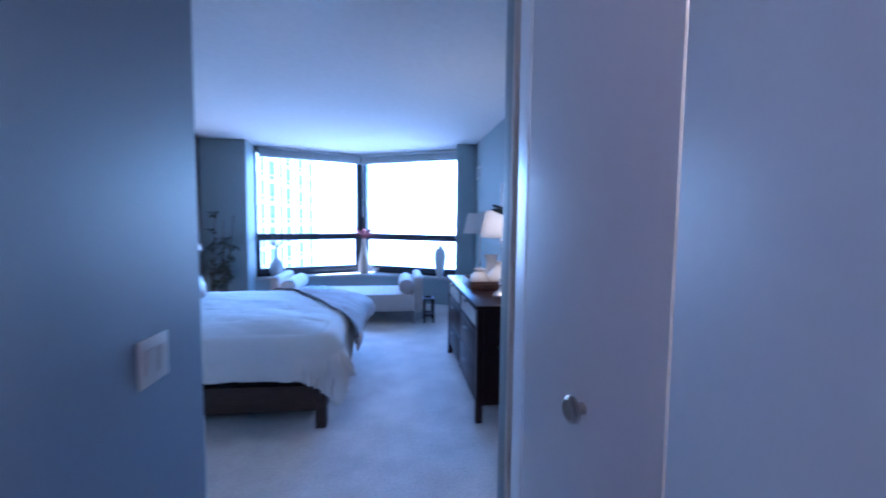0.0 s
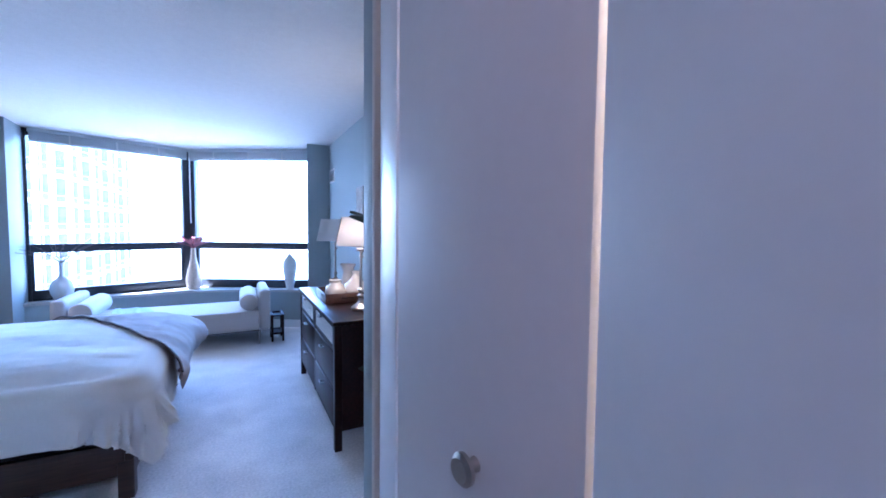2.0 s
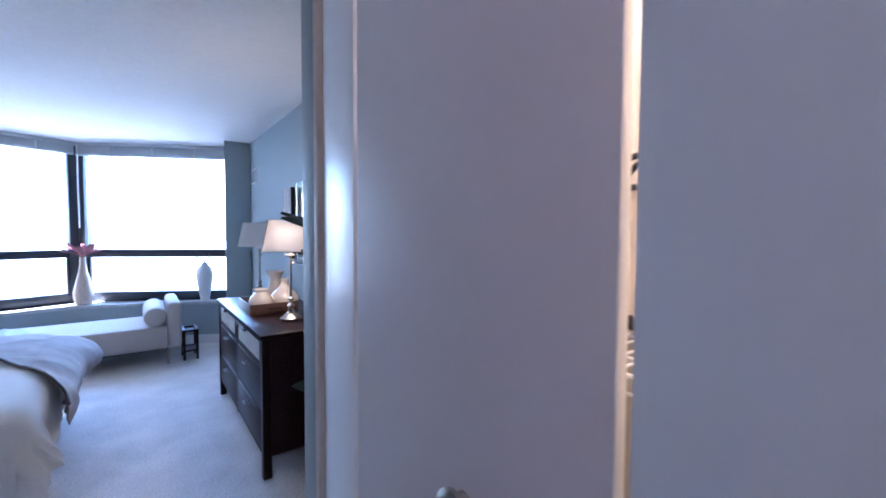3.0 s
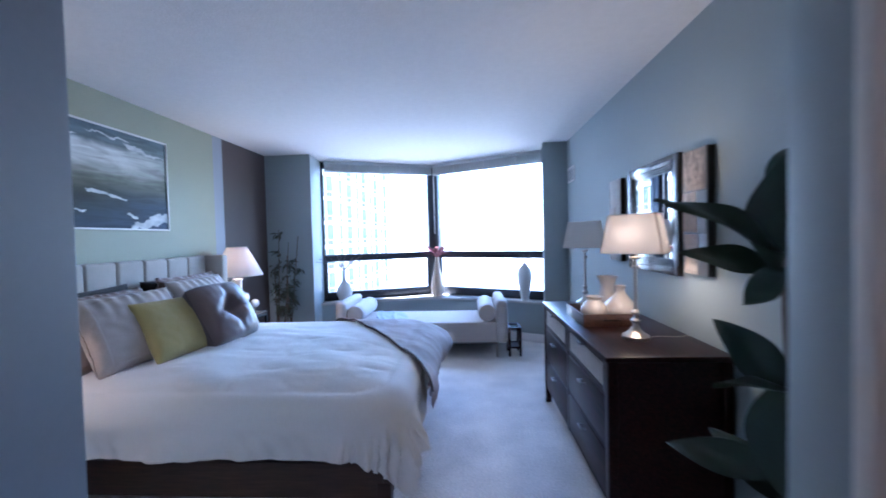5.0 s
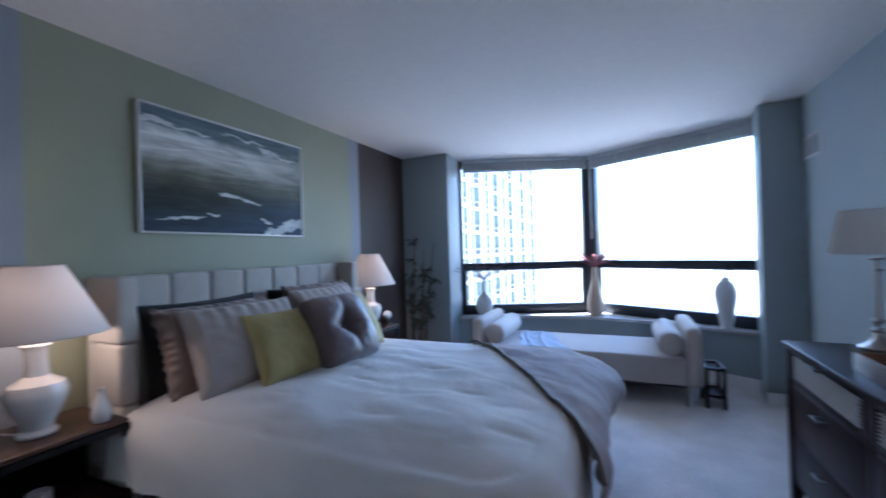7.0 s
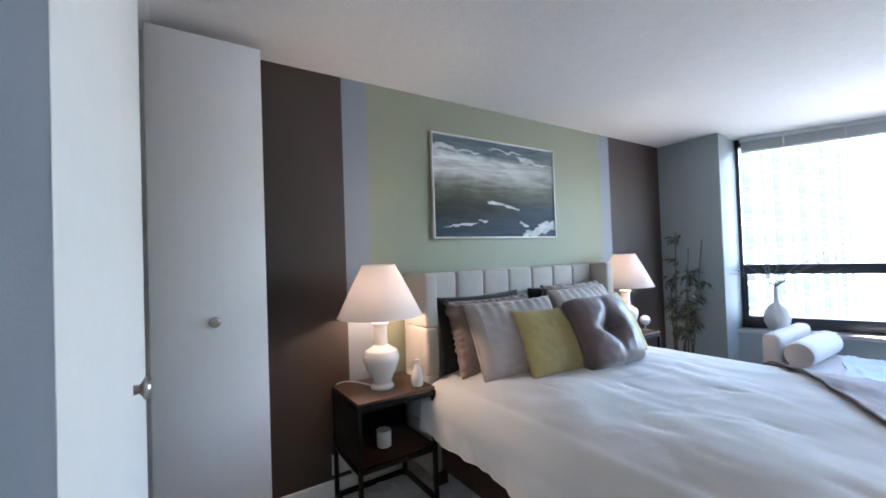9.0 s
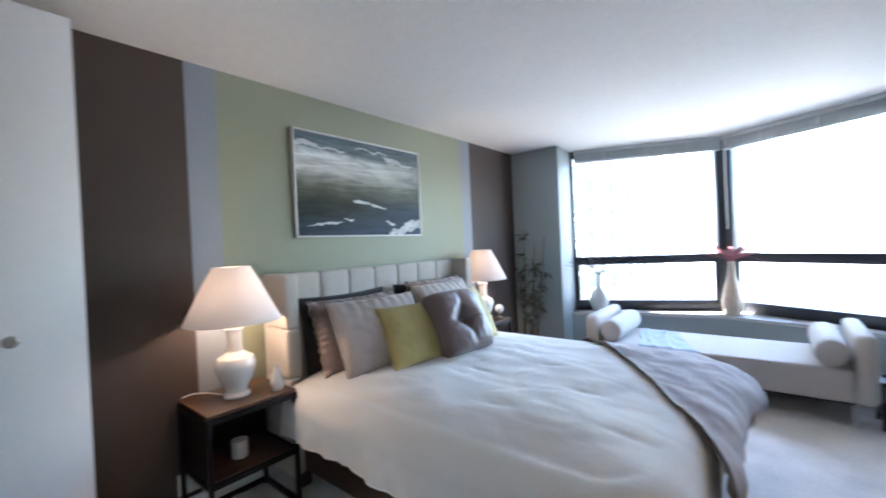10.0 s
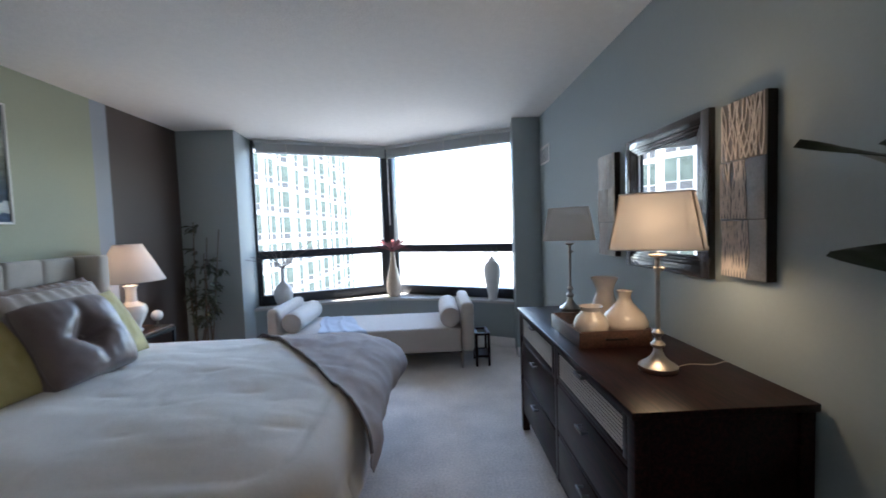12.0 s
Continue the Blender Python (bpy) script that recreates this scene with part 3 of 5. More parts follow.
def drape(s, t, lift=0.0, bulge=0.0):
    """Where a point of a sheet, laid flat over the bed at (s, t), comes to lie."""
    rc = 0.17
    cx, cy = min(max(s, BX0), BX1 - rc), min(max(t, BY0 + rc), BY1 - rc)
    ox, oy = s - cx, t - cy
    reach = math.hypot(ox, oy)
    L = reach - rc
    edge = max(0.0, min(BX1 - s, t - BY0, BY1 - t, -L if L < 0 and reach > 1e-6 else 9.0))
    wr = 0.012 * noise.noise((s * 2.1, t * 3.1, 1.7)) + 0.007 * noise.noise((s * 6.0 + 3, t * 7.5, 0.3)) - 0.0025 * max(0.0, 1 - 6 * abs(noise.noise((s * 1.3 + 7, t * 3.3, 2.2)))) - 0.002 * max(0.0, 1 - 7 * abs(noise.noise((s * 3.3, t * 4.6 + 5, 6.2))))
    wave = t + 0.03 * math.sin(s * 4) + 0.02 * noise.noise((s * 2.5, t, 4.0))
    seam = 0.003 * sum(math.exp(-((wave - q) / 0.045) ** 2) for q in (1.98, 2.3, 2.62, 2.94))
    # short pinches where the quilting is tacked down
    for q, first in ((1.98, -1.72), (2.3, -1.44), (2.62, -1.72), (2.94, -1.44)):
        near = (s - first) / 0.56
        seam += 0.01 * math.exp(-((near - round(near)) * 0.56 / 0.07) ** 2 - ((wave - q) / 0.016) ** 2)
    puff = 0.05 * (1 - math.exp(-edge / 0.16)) - 0.022 + 0.006 * math.sin((s + 2.3) * 10.5) * min(1.0, edge / 0.2)
    if L < 1e-6:
        # on top of the mattress
        return Vector((s, t, BZ + puff + wr - seam * 0.6 + lift))
    nx, ny = ox / reach, oy / reach
    cx, cy = cx + nx * rc, cy + ny * rc
    R = 0.135
    a = min(L / R, math.pi / 2)
    out = R * math.sin(a)
    down = R * (1 - math.cos(a))
    rest = max(0.0, L - R * math.pi / 2)
    along = s * abs(ny) * 1.0 + t * abs(nx)
    corner = 4 * (nx * ny) ** 2
    k = min(rest / 0.14, 1.0)
    fold = (0.021 * math.sin(along * 8.5 + 1.7 * math.sin(along * 3.1)) + 0.012 * math.sin(along * 19 + 2.2 * math.sin(along * 5)) * (0.5 + noise.noise((along * 2, 3.3, 0.5)))) * k
    fold *= (1 - 0.8 * corner)
    # the loose near foot corner stands away from the bed in a soft cone with radiating folds
    turn = math.degrees(math.atan2(abs(ny), nx))
    flare = 0.0
    if ny <= 0 and nx > 0:
        flare = 0.36 * math.exp(-((turn - 17) / 24) ** 2) * (math.exp(-((t - BY0 - rc) / 0.13) ** 2) if ny == 0 else 1.0)
        fold += 0.013 * math.sin(turn * 0.21 + 0.6) * k * min(1.0, turn / 15)
    crease = 0.02 * abs(noise.noise((along * 5.5 + L * 2.5, L * 2.0, 4.4))) + 0.016 * noise.noise((along * 13 - L * 6, L * 4, 9.4))
    crease += 0.032 * noise.noise((along * 7 + L * 5, L * 2, 2.2)) + 0.014 * noise.noise((along * 18 - L * 8, L * 3, 5.2))
    hem = 0.018 * noise.noise((along * 2.7, 8.1, nx)) * k
    out += bulge * max(0.0, nx) * math.exp(-((L - 0.24) / 0.13) ** 2) * min(1.0, max(0.55, (t - 2.45) / 0.75))
    out += (0.1 - 0.1 * nx * nx + (0.03 if ny < 0 else 0.1) * corner + flare) * rest + fold + lift + crease * k
    down += rest * (0.97 - (0.14 if ny < 0 else 0.1) * corner - 0.25 * flare) + hem
    return Vector((cx + nx * out, cy + ny * out, BZ - 0.022 + wr * 0.5 + lift - down))


def comforter():
    s0, s1, t0, t1 = -2.3, BX1 + 0.41, BY0 - 0.33, BY1 + 0.33
    bm = grid_surface(lambda u, v: drape(s0 + (s1 - s0) * u, t0 + (t1 - t0) * v), 150, 150)
    thicken(bm, 0.018)
    ob = part("comforter", bm, M["comforter"], None, smooth=60)
    rim = [drape(s0 + (s1 - s0) * i / 120, t0) for i in range(121)] + [drape(s1, t0 + (t1 - t0) * i / 120) for i in range(1, 121)] + [drape(s1 - (s1 - s0) * i / 120, t1) for i in range(1, 121)]
    part("hem", tube(rim, 0.0032, 6), M["comforter"], ob)
    return tagged(ob, "white cotton comforter hanging loosely over the bed", "comforter")


comforter()


def throw():
    a, b = Vector((-1.3, 3.4)), Vector((-0.2, 1.93))
    d = (b - a).normalized()
    n = Vector((-d.y, d.x))
    a2 = a - d * 0.28
    length = (b - a).length + 0.14

    def at(u, v):
        p = a2 + d * length * u
        wide = min(1.02, (BX1 + 0.34 + 0.03 * math.sin(u * 9) - p.x) / n.x, (BY1 + 0.3 - p.y) / n.y)
        p += n * (max(0.0, wide) * v + 0.05 * math.sin(u * 3.1) * (1 - v))
        return drape(p.x, p.y, 0.014 + 0.009 * noise.noise((p.x * 7, p.y * 7, 5)) + 0.004 * noise.noise((p.x * 19, p.y * 15, 2)), 0.13)
    bm = grid_surface(at, 90, 60)
    ob = part("throw_blanket", thicken(bm, 0.008), M["throw"], None, smooth=60)
    tagged(ob, "taupe grey throw with dark piping across the foot of the bed", "blanket")
    edge = [at(i / 60, 0.0) + Vector((0, 0, 0.004)) for i in range(61)]
    part("piping", tube(edge, 0.0075, 8), M["throw_edge"], ob, "dark satin piping")


throw()


def pillow_mesh(w, h, d, puff=0.46, ruffle=0.0, flange=0.0, tuft=0.0, seed=0.0, pleat=0.0):
    """A stuffed cushion: w wide along y, h high along z, d deep along x, base at z 0."""
    nu = nv = 104 if ruffle else 68

    def side(sign):
        def f(u, v):
            a, b = 2 * u - 1, 2 * v - 1
            ea, eb = max(0.0, 1 - abs(a) ** 2.6), max(0.0, 1 - abs(b) ** 2.6)
            t = (ea * eb) ** puff
            pinch = 1 - 0.07 * (1 - abs(b) ** 2) * abs(a) ** 6
            pinch_b = 1 - 0.07 * (1 - abs(a) ** 2) * abs(b) ** 6
            rim = max(abs(a), abs(b))
            crease = (0.09 * noise.noise((a * 2.2 + seed, b * 2.2, seed)) + 0.05 * noise.noise((a * 6, b * 5 + seed, 2))) * (0.5 if tuft else 1.0)
            x = sign * d / 2 * t * (1 + crease)
            if tuft:
                r = math.hypot(a, b)
                x *= 1 - tuft * math.exp(-(r / 0.27) ** 2)
                g = min(abs(a), abs(b))
                x *= 1 - 0.3 * math.exp(-(g / 0.13) ** 2) * max(0.0, 1 - r / 0.95)
                pinch, pinch_b = pinch * (1 - 0.09 * b ** 4 * a * a), pinch_b * (1 - 0.09 * a ** 4 * b * b)
            if ruffle and rim > 0.8:
                k = (rim - 0.8) / 0.2
                q = a if abs(b) > abs(a) else b
                x += ruffle * k ** 1.3 * 0.017 * (math.sin(q * 30 + seed + 2.4 * math.sin(q * 5)) + 0.6 * math.sin(q * 13 + 2))
                x += sign * 0.003
            if pleat:
                x += sign * 0.0075 * max(0.0, (b - 0.15) / 0.85) ** 1.2 * ea ** 0.5 * math.sin(a * 27 + seed + 1.6 * noise.noise((a * 2, b * 1.5, seed)))
            if flange and rim > 0.86:
                x = sign * 0.004 + 0.006 * math.sin((a + b) * 7 + seed)
            return Vector((x, a * w / 2 * pinch, h / 2 + b * h / 2 * pinch_b))
        return f
    bm = grid_surface(side(1), nu, nv)
    merge(bm, grid_surface(side(-1), nu, nv))
    bmesh.ops.remove_doubles(bm, verts=bm.verts, dist=0.0015)
    return bm


def pillow(name, label, mat, x, y, z, w, h, d, lean, turn, roll=0, **kw):
    ob = part(name, pillow_mesh(w, h, d, **kw), mat, None, smooth=70)
    ob.matrix_basis = pose(x, y, z, 0, 0, turn) @ pose(0, 0, 0, roll, -lean, 0)
    return tagged(ob, label, "pillow")


PZ = BZ + 0.022
pillow("euro_pillow", "black cotton sham leaning on the headboard", M["black_cloth"], -2.33, 2.1, PZ - 0.04, 0.7, 0.47, 0.15, 10, 0, seed=1)
pillow("euro_pillow", "black cotton sham leaning on the headboard", M["black_cloth"], -2.33, 2.9, PZ - 0.04, 0.7, 0.47, 0.15, 10, 0, seed=2)
pillow("ruffled_pillow", "brown satin pillow with ruffled edges", M["satin_taupe"], -2.16, 2.09, PZ - 0.03, 0.66, 0.46, 0.16, 20, -2, ruffle=0.65, seed=3)
pillow("ruffled_pillow", "brown satin pillow with ruffled edges", M["satin_taupe"], -2.18, 2.95, PZ - 0.03, 0.68, 0.5, 0.16, 20, 2, ruffle=0.65, seed=4)
pillow("satin_pillow", "silver grey satin pillow with pleated edge", M["satin_grey"], -1.99, 2.14, PZ - 0.03, 0.66, 0.47, 0.19, 27, -6, pleat=1, ruffle=0.13, seed=5)
pillow("satin_pillow", "silver grey satin pillow half hidden behind cushions", M["satin_grey"], -2.02, 2.9, PZ - 0.03, 0.68, 0.5, 0.18, 27, 4, pleat=1, ruffle=0.13, seed=6)
pillow("throw_pillow", "mustard yellow square cotton pillow", M["yellow"], -1.84, 2.26, PZ - 0.02, 0.45, 0.41, 0.15, 30, -10, seed=7)
pillow("throw_pillow", "mustard yellow square cotton pillow behind a grey cushion", M["yellow"], -1.83, 2.92, PZ - 0.02, 0.44, 0.44, 0.14, 28, 8, seed=8)
tuft = pillow("tufted_cushion", "grey velvet cushion with a deep centre tuft", M["tufted"], -1.71, 2.57, PZ - 0.015, 0.46, 0.46, 0.25, 30, -6, puff=0.3, tuft=0.8, seed=9)
edge = []
for i in range(97):
    q = 4 * i / 96 % 4
    k, f = int(q), 2 * (q % 1) - 1
    a, b = ((f, -1), (1, f), (-f, 1), (-1, -f))[k]
    edge.append((0.0, a * 0.23 * (1 - 0.07 * (1 - b * b) * abs(a) ** 6) * (1 - 0.09 * b ** 4 * a * a), 0.23 + b * 0.23 * (1 - 0.07 * (1 - a * a) * abs(b) ** 6) * (1 - 0.09 * a ** 4 * b * b)))
part("piping", tube(edge, 0.0045, 6), M["throw_edge"], tuft, "dark corded piping")
part("button", moved(lathe([(0.012, -0.004), (0.013, 0.002), (0.008, 0.006), (0.0, 0.007)], 16, False), pose(0.03, 0, 0.23, 0, 90, 0)), M["tufted"], tuft)


# ---- bedside ----
def nightstand(x, y, label):
    """Slim black steel frame, wooden top and shelf. Origin at the floor under the wall-side centre."""
    ob = thing("nightstand", label, "nightstand", x, y, 0, 0, "bedside tables")
    w, d, h, t = 0.455, 0.39, 0.64, 0.022
    part("tabletop", box(0.004, d - 0.004, -w / 2 + 0.004, w / 2 - 0.004, h - 0.018, h, 0.003), M["walnut"], ob, "reddish walnut top")
    part("shelf", box(0.022, d - 0.022, -w / 2 + 0.022, w / 2 - 0.022, 0.3, 0.322, 0.003), M["walnut"], ob)
    for yy in (-w / 2, w / 2 - t):
        for xx in (0, d - t):
            part("leg", box(xx, xx + t, yy, yy + t, 0, h - 0.02, 0.002), M["black_metal"], ob)
        for z in (0.012, 0.29, h - 0.048):
            part("rail", box(t, d - t, yy, yy + t, z, z + 0.026, 0.002), M["black_metal"], ob)
    for xx in (0, d - t):
        for z in (0.012, 0.29, h - 0.048):
            if xx and z < 0.1:
                continue
            part("rail", box(xx, xx + t, -w / 2 + t, w / 2 - t, z, z + 0.026, 0.002), M["black_metal"], ob)
    # black sheets put in for shade: back and one end, shelf to top
    part("back_sheet", box(0.003, 0.011, -w / 2 + t, w / 2 - t, 0.317, h - 0.049), M["black_metal"], ob)
    part("shade_sheet", box(t, d - t, -w / 2 + 0.006, -w / 2 + 0.014, 0.317, h - 0.049), M["black_metal"], ob)
    return ob


nightstand(-2.582, 1.375, "black steel nightstand with walnut top and lower shelf")
nightstand(-2.582, 3.7, "black steel nightstand beside the bed, half hidden")


def bedside_lamp(x, y, z):
    ob = thing("table_lamp", "lit table lamp, white ceramic vase base, conical shade", "lamp", x, y, z, 0, "bedside lamps")
    part("base", lathe([(0.0, 0), (0.064, 0.0), (0.066, 0.012), (0.052, 0.026), (0.056, 0.05), (0.082, 0.1), (0.099, 0.15), (0.1, 0.175), (0.088, 0.205),
                        (0.058, 0.222), (0.04, 0.235), (0.036, 0.27), (0.036, 0.33), (0.041, 0.345), (0.05, 0.355), (0.046, 0.362), (0.02, 0.364), (0.0, 0.364)], 44, False), M["ceramic"], ob, "glazed white ceramic vase base")
    part("stem", lathe([(0.011, 0.36), (0.011, 0.45), (0.018, 0.452), (0.018, 0.475), (0.0, 0.476)], 16, False), M["nickel"], ob)
    part("bulb", lathe([(0.012, 0.47), (0.022, 0.485), (0.024, 0.5), (0.014, 0.52), (0.0, 0.524)], 16, False), M["plastic"], ob).visible_shadow = False
    part("shade", lathe([(0.232, 0.395), (0.218, 0.425), (0.155, 0.555), (0.092, 0.675)], 56, False), M["shade_lit"], ob, "pale conical fabric shade")
    for r, zz in ((0.232, 0.395), (0.092, 0.675)):
        part("shade_rim", tube([(r * math.cos(i * math.pi / 24), r * math.sin(i * math.pi / 24), zz) for i in range(49)], 0.0025, 6), M["shade_lit"], ob)
    part("harp", tube(spline([(0, 0.03, 0.47), (0, 0.06, 0.55), (0, 0.045, 0.63), (0, 0, 0.668)], 5), 0.002, 6), M["nickel"], ob)
    part("spider", box(-0.092, 0.092, -0.002, 0.002, 0.667, 0.67), M["nickel"], ob)
    return ob


lamp_a = bedside_lamp(-2.37, 1.365, 0.641)
copy_thing(lamp_a, pose(-2.36, 3.69, 0.641))

cord = part("power_cord", tube(spline([(-2.43, 1.32, 0.646), (-2.5, 1.25, 0.662), (-2.56, 1.19, 0.652), (-2.591, 1.175, 0.6), (-2.592, 1.165, 0.3), (-2.588, 1.17, 0.2)], 8), 0.004, 8), M["plastic"])
tagged(cord, "white lamp cord trailing over the nightstand edge", "cord")
v = part("bud_vase", lathe([(0.0, 0), (0.028, 0), (0.036, 0.02), (0.036, 0.045), (0.027, 0.08), (0.015, 0.115), (0.012, 0.13), (0.0165, 0.142), (0.012, 0.141), (0.009, 0.12), (0, 0.1)], 32, False), M["ceramic"])
v.matrix_basis = pose(-2.265, 1.53, 0.641)
tagged(v, "small white ceramic bud vase on the nightstand", "vase")
c = part("candle_cup", lathe([(0.0, 0), (0.037, 0), (0.04, 0.004), (0.041, 0.088), (0.037, 0.09), (0.036, 0.07), (0, 0.07)], 32, False), M["plastic"])
c.matrix_basis = pose(-2.36, 1.36, 0.323)
tagged(c, "white cup candle on the nightstand shelf", "candle")
o = thing("round_ornament", "white ball ornament on a small metal foot", "ornament", -2.29, 3.86, 0.641)
ball = bmesh.new()
bmesh.ops.create_uvsphere(ball, u_segments=28, v_segments=16, radius=0.042)
for q in ball.verts:
    q.co *= 1 + 0.03 * math.sin(14 * math.atan2(q.co.y, q.co.x))
part("ball", moved(ball, pose(0, 0, 0.088)), M["matt_ceramic"], o)
part("foot", lathe([(0.0, 0), (0.03, 0), (0.03, 0.006), (0.007, 0.01), (0.006, 0.04), (0.026, 0.05), (0.024, 0.054), (0, 0.053)], 24, False), M["nickel"], o, "brushed metal foot")
op = thing("wall_outlet", "white duplex wall outlet low on the brown wall", "outlet", XL + 0.003, 1.2, 0.13)
part("plate", box(0, 0.007, -0.06, 0.06, 0, 0.115, 0.003), M["plastic"], op)
for dy in (-0.028, 0.028):
    part("socket", box(0.007, 0.011, dy - 0.017, dy + 0.017, 0.02, 0.095, 0.003), M["plastic"], op)

tangle = [(-2.584, 1.225, 0.19), (-2.55, 1.26, 0.1), (-2.53, 1.31, 0.012)]
for i in range(15):
    a = i * 1.05
    tangle.append((-2.5 + (0.03 + 0.02 * math.sin(i * 2.3)) * math.cos(a), 1.4 + (0.07 + 0.03 * math.sin(i * 1.7)) * math.sin(a), 0.008 + 0.0035 * (i % 5)))
tg = part("power_cord", tube(spline(tangle, 6), 0.0035, 6), M["plastic"])
tagged(tg, "white cord coiled on the carpet under the nightstand", "cord")

# seascape above the bed
pic = thing("framed_painting", "wide stormy seascape painting in a slim silver frame", "painting", XL + 0.002, 1.872, 1.475)
PW, PH = 1.212, 0.728
part("canvas", box(0.004, 0.014, 0.012, PW - 0.012, 0.012, PH - 0.012), M["painting"], pic, "grey-green and blue sea with white foam", 0)
for b in (box(0, 0.024, 0, 0.011, 0, PH, 0.002), box(0, 0.024, PW - 0.011, PW, 0, PH, 0.002), box(0, 0.024, 0.0112, PW - 0.0112, 0, 0.011, 0.002), box(0, 0.024, 0.0112, PW - 0.0112, PH - 0.011, PH, 0.002)):
    part("frame_bar", b, M["silver"], pic)


# ---- dresser ----
def dresser():
    ob = thing("dresser", "long espresso wood dresser with slatted top drawers", "dresser", 0.54, 1.65, 0)
    W, D, T = 1.513, 0.545, 0.815
    part("top", box(-0.012, D, -0.012, W + 0.012, T - 0.025, T, 0.004), M["espresso"], ob, "polished dark top")
    part("side_panel", box(0.02, D - 0.01, 0.012, 0.034, 0.12, T - 0.025, 0.002), M["espresso"], ob)
    part("side_panel", box(0.02, D - 0.01, W - 0.034, W - 0.012, 0.12, T - 0.025, 0.002), M["espresso"], ob)
    part("back_sheet", box(D - 0.022, D - 0.012, 0.034, W - 0.034, 0.12, T - 0.025), M["espresso"], ob)
    part("bottom_panel", box(0.03, D - 0.022, 0.034, W - 0.034, 0.12, 0.14), M["espresso"], ob)
    # black filler stands in for the shade inside the drawer gaps
    part("gap_shade", box(0.045, D - 0.03, 0.036, W - 0.036, 0.142, T - 0.03), M["black_cloth"], ob)
    for x in (0, D - 0.05):
        for y in (0, W - 0.045):
            part("leg", box(x, x + 0.045, y, y + 0.045, 0, T - 0.025, 0.003), M["espresso"], ob)
    mid = W / 2
    part("stile", box(0.004, 0.04, mid - 0.02, mid + 0.02, 0.12, T - 0.025, 0.002), M["espresso"], ob)
    for z in (0.12, 0.36, 0.61):
        part("rail", box(0.008, 0.04, 0.046, W - 0.046, z, z + 0.02, 0.002), M["espresso"], ob)
    for y0, y1 in ((0.05, mid - 0.024), (mid + 0.024, W - 0.05)):
        for z0, z1, slatted in ((0.634, 0.784, True), (0.384, 0.606, False), (0.144, 0.356, False)):
            dr = part("drawer_front", box(0.012 if slatted else 0.004, 0.036, y0, y1, z0, z1, 0.003), M["espresso"], ob)
            if slatted:
                for b in (box(0.003, 0.012, y0, y0 + 0.03, z0, z1, 0.001), box(0.003, 0.012, y1 - 0.03, y1, z0, z1, 0.001),
                          box(0.003, 0.012, y0 + 0.03, y1 - 0.03, z1 - 0.016, z1, 0.001), box(0.003, 0.012, y0 + 0.03, y1 - 0.03, z0, z0 + 0.016, 0.001)):
                    part("drawer_edge", b, M["espresso"], dr)
                z = z0 + 0.02
                while z < z1 - 0.022:
                    part("slat", box(0.004, 0.0115, y0 + 0.031, y1 - 0.031, z, z + 0.004, 0.0008, 1), M["slat"], dr, smooth=0)
                    z += 0.0138
            yc, zc = (y0 + y1) / 2, (z1 - 0.008 if slatted else z1 - 0.045)
            h = box(-0.026, -0.018, yc - 0.038, yc + 0.038, zc - 0.006, zc + 0.006, 0.002)
            box(-0.019, 0.004, yc - 0.034, yc - 0.026, zc - 0.005, zc + 0.005, bm=h)
            box(-0.019, 0.004, yc + 0.026, yc + 0.034, zc - 0.005, zc + 0.005, bm=h)
            part("handle", h, M["pull"], dr, "flat brushed metal pull")
    return ob


dresser()


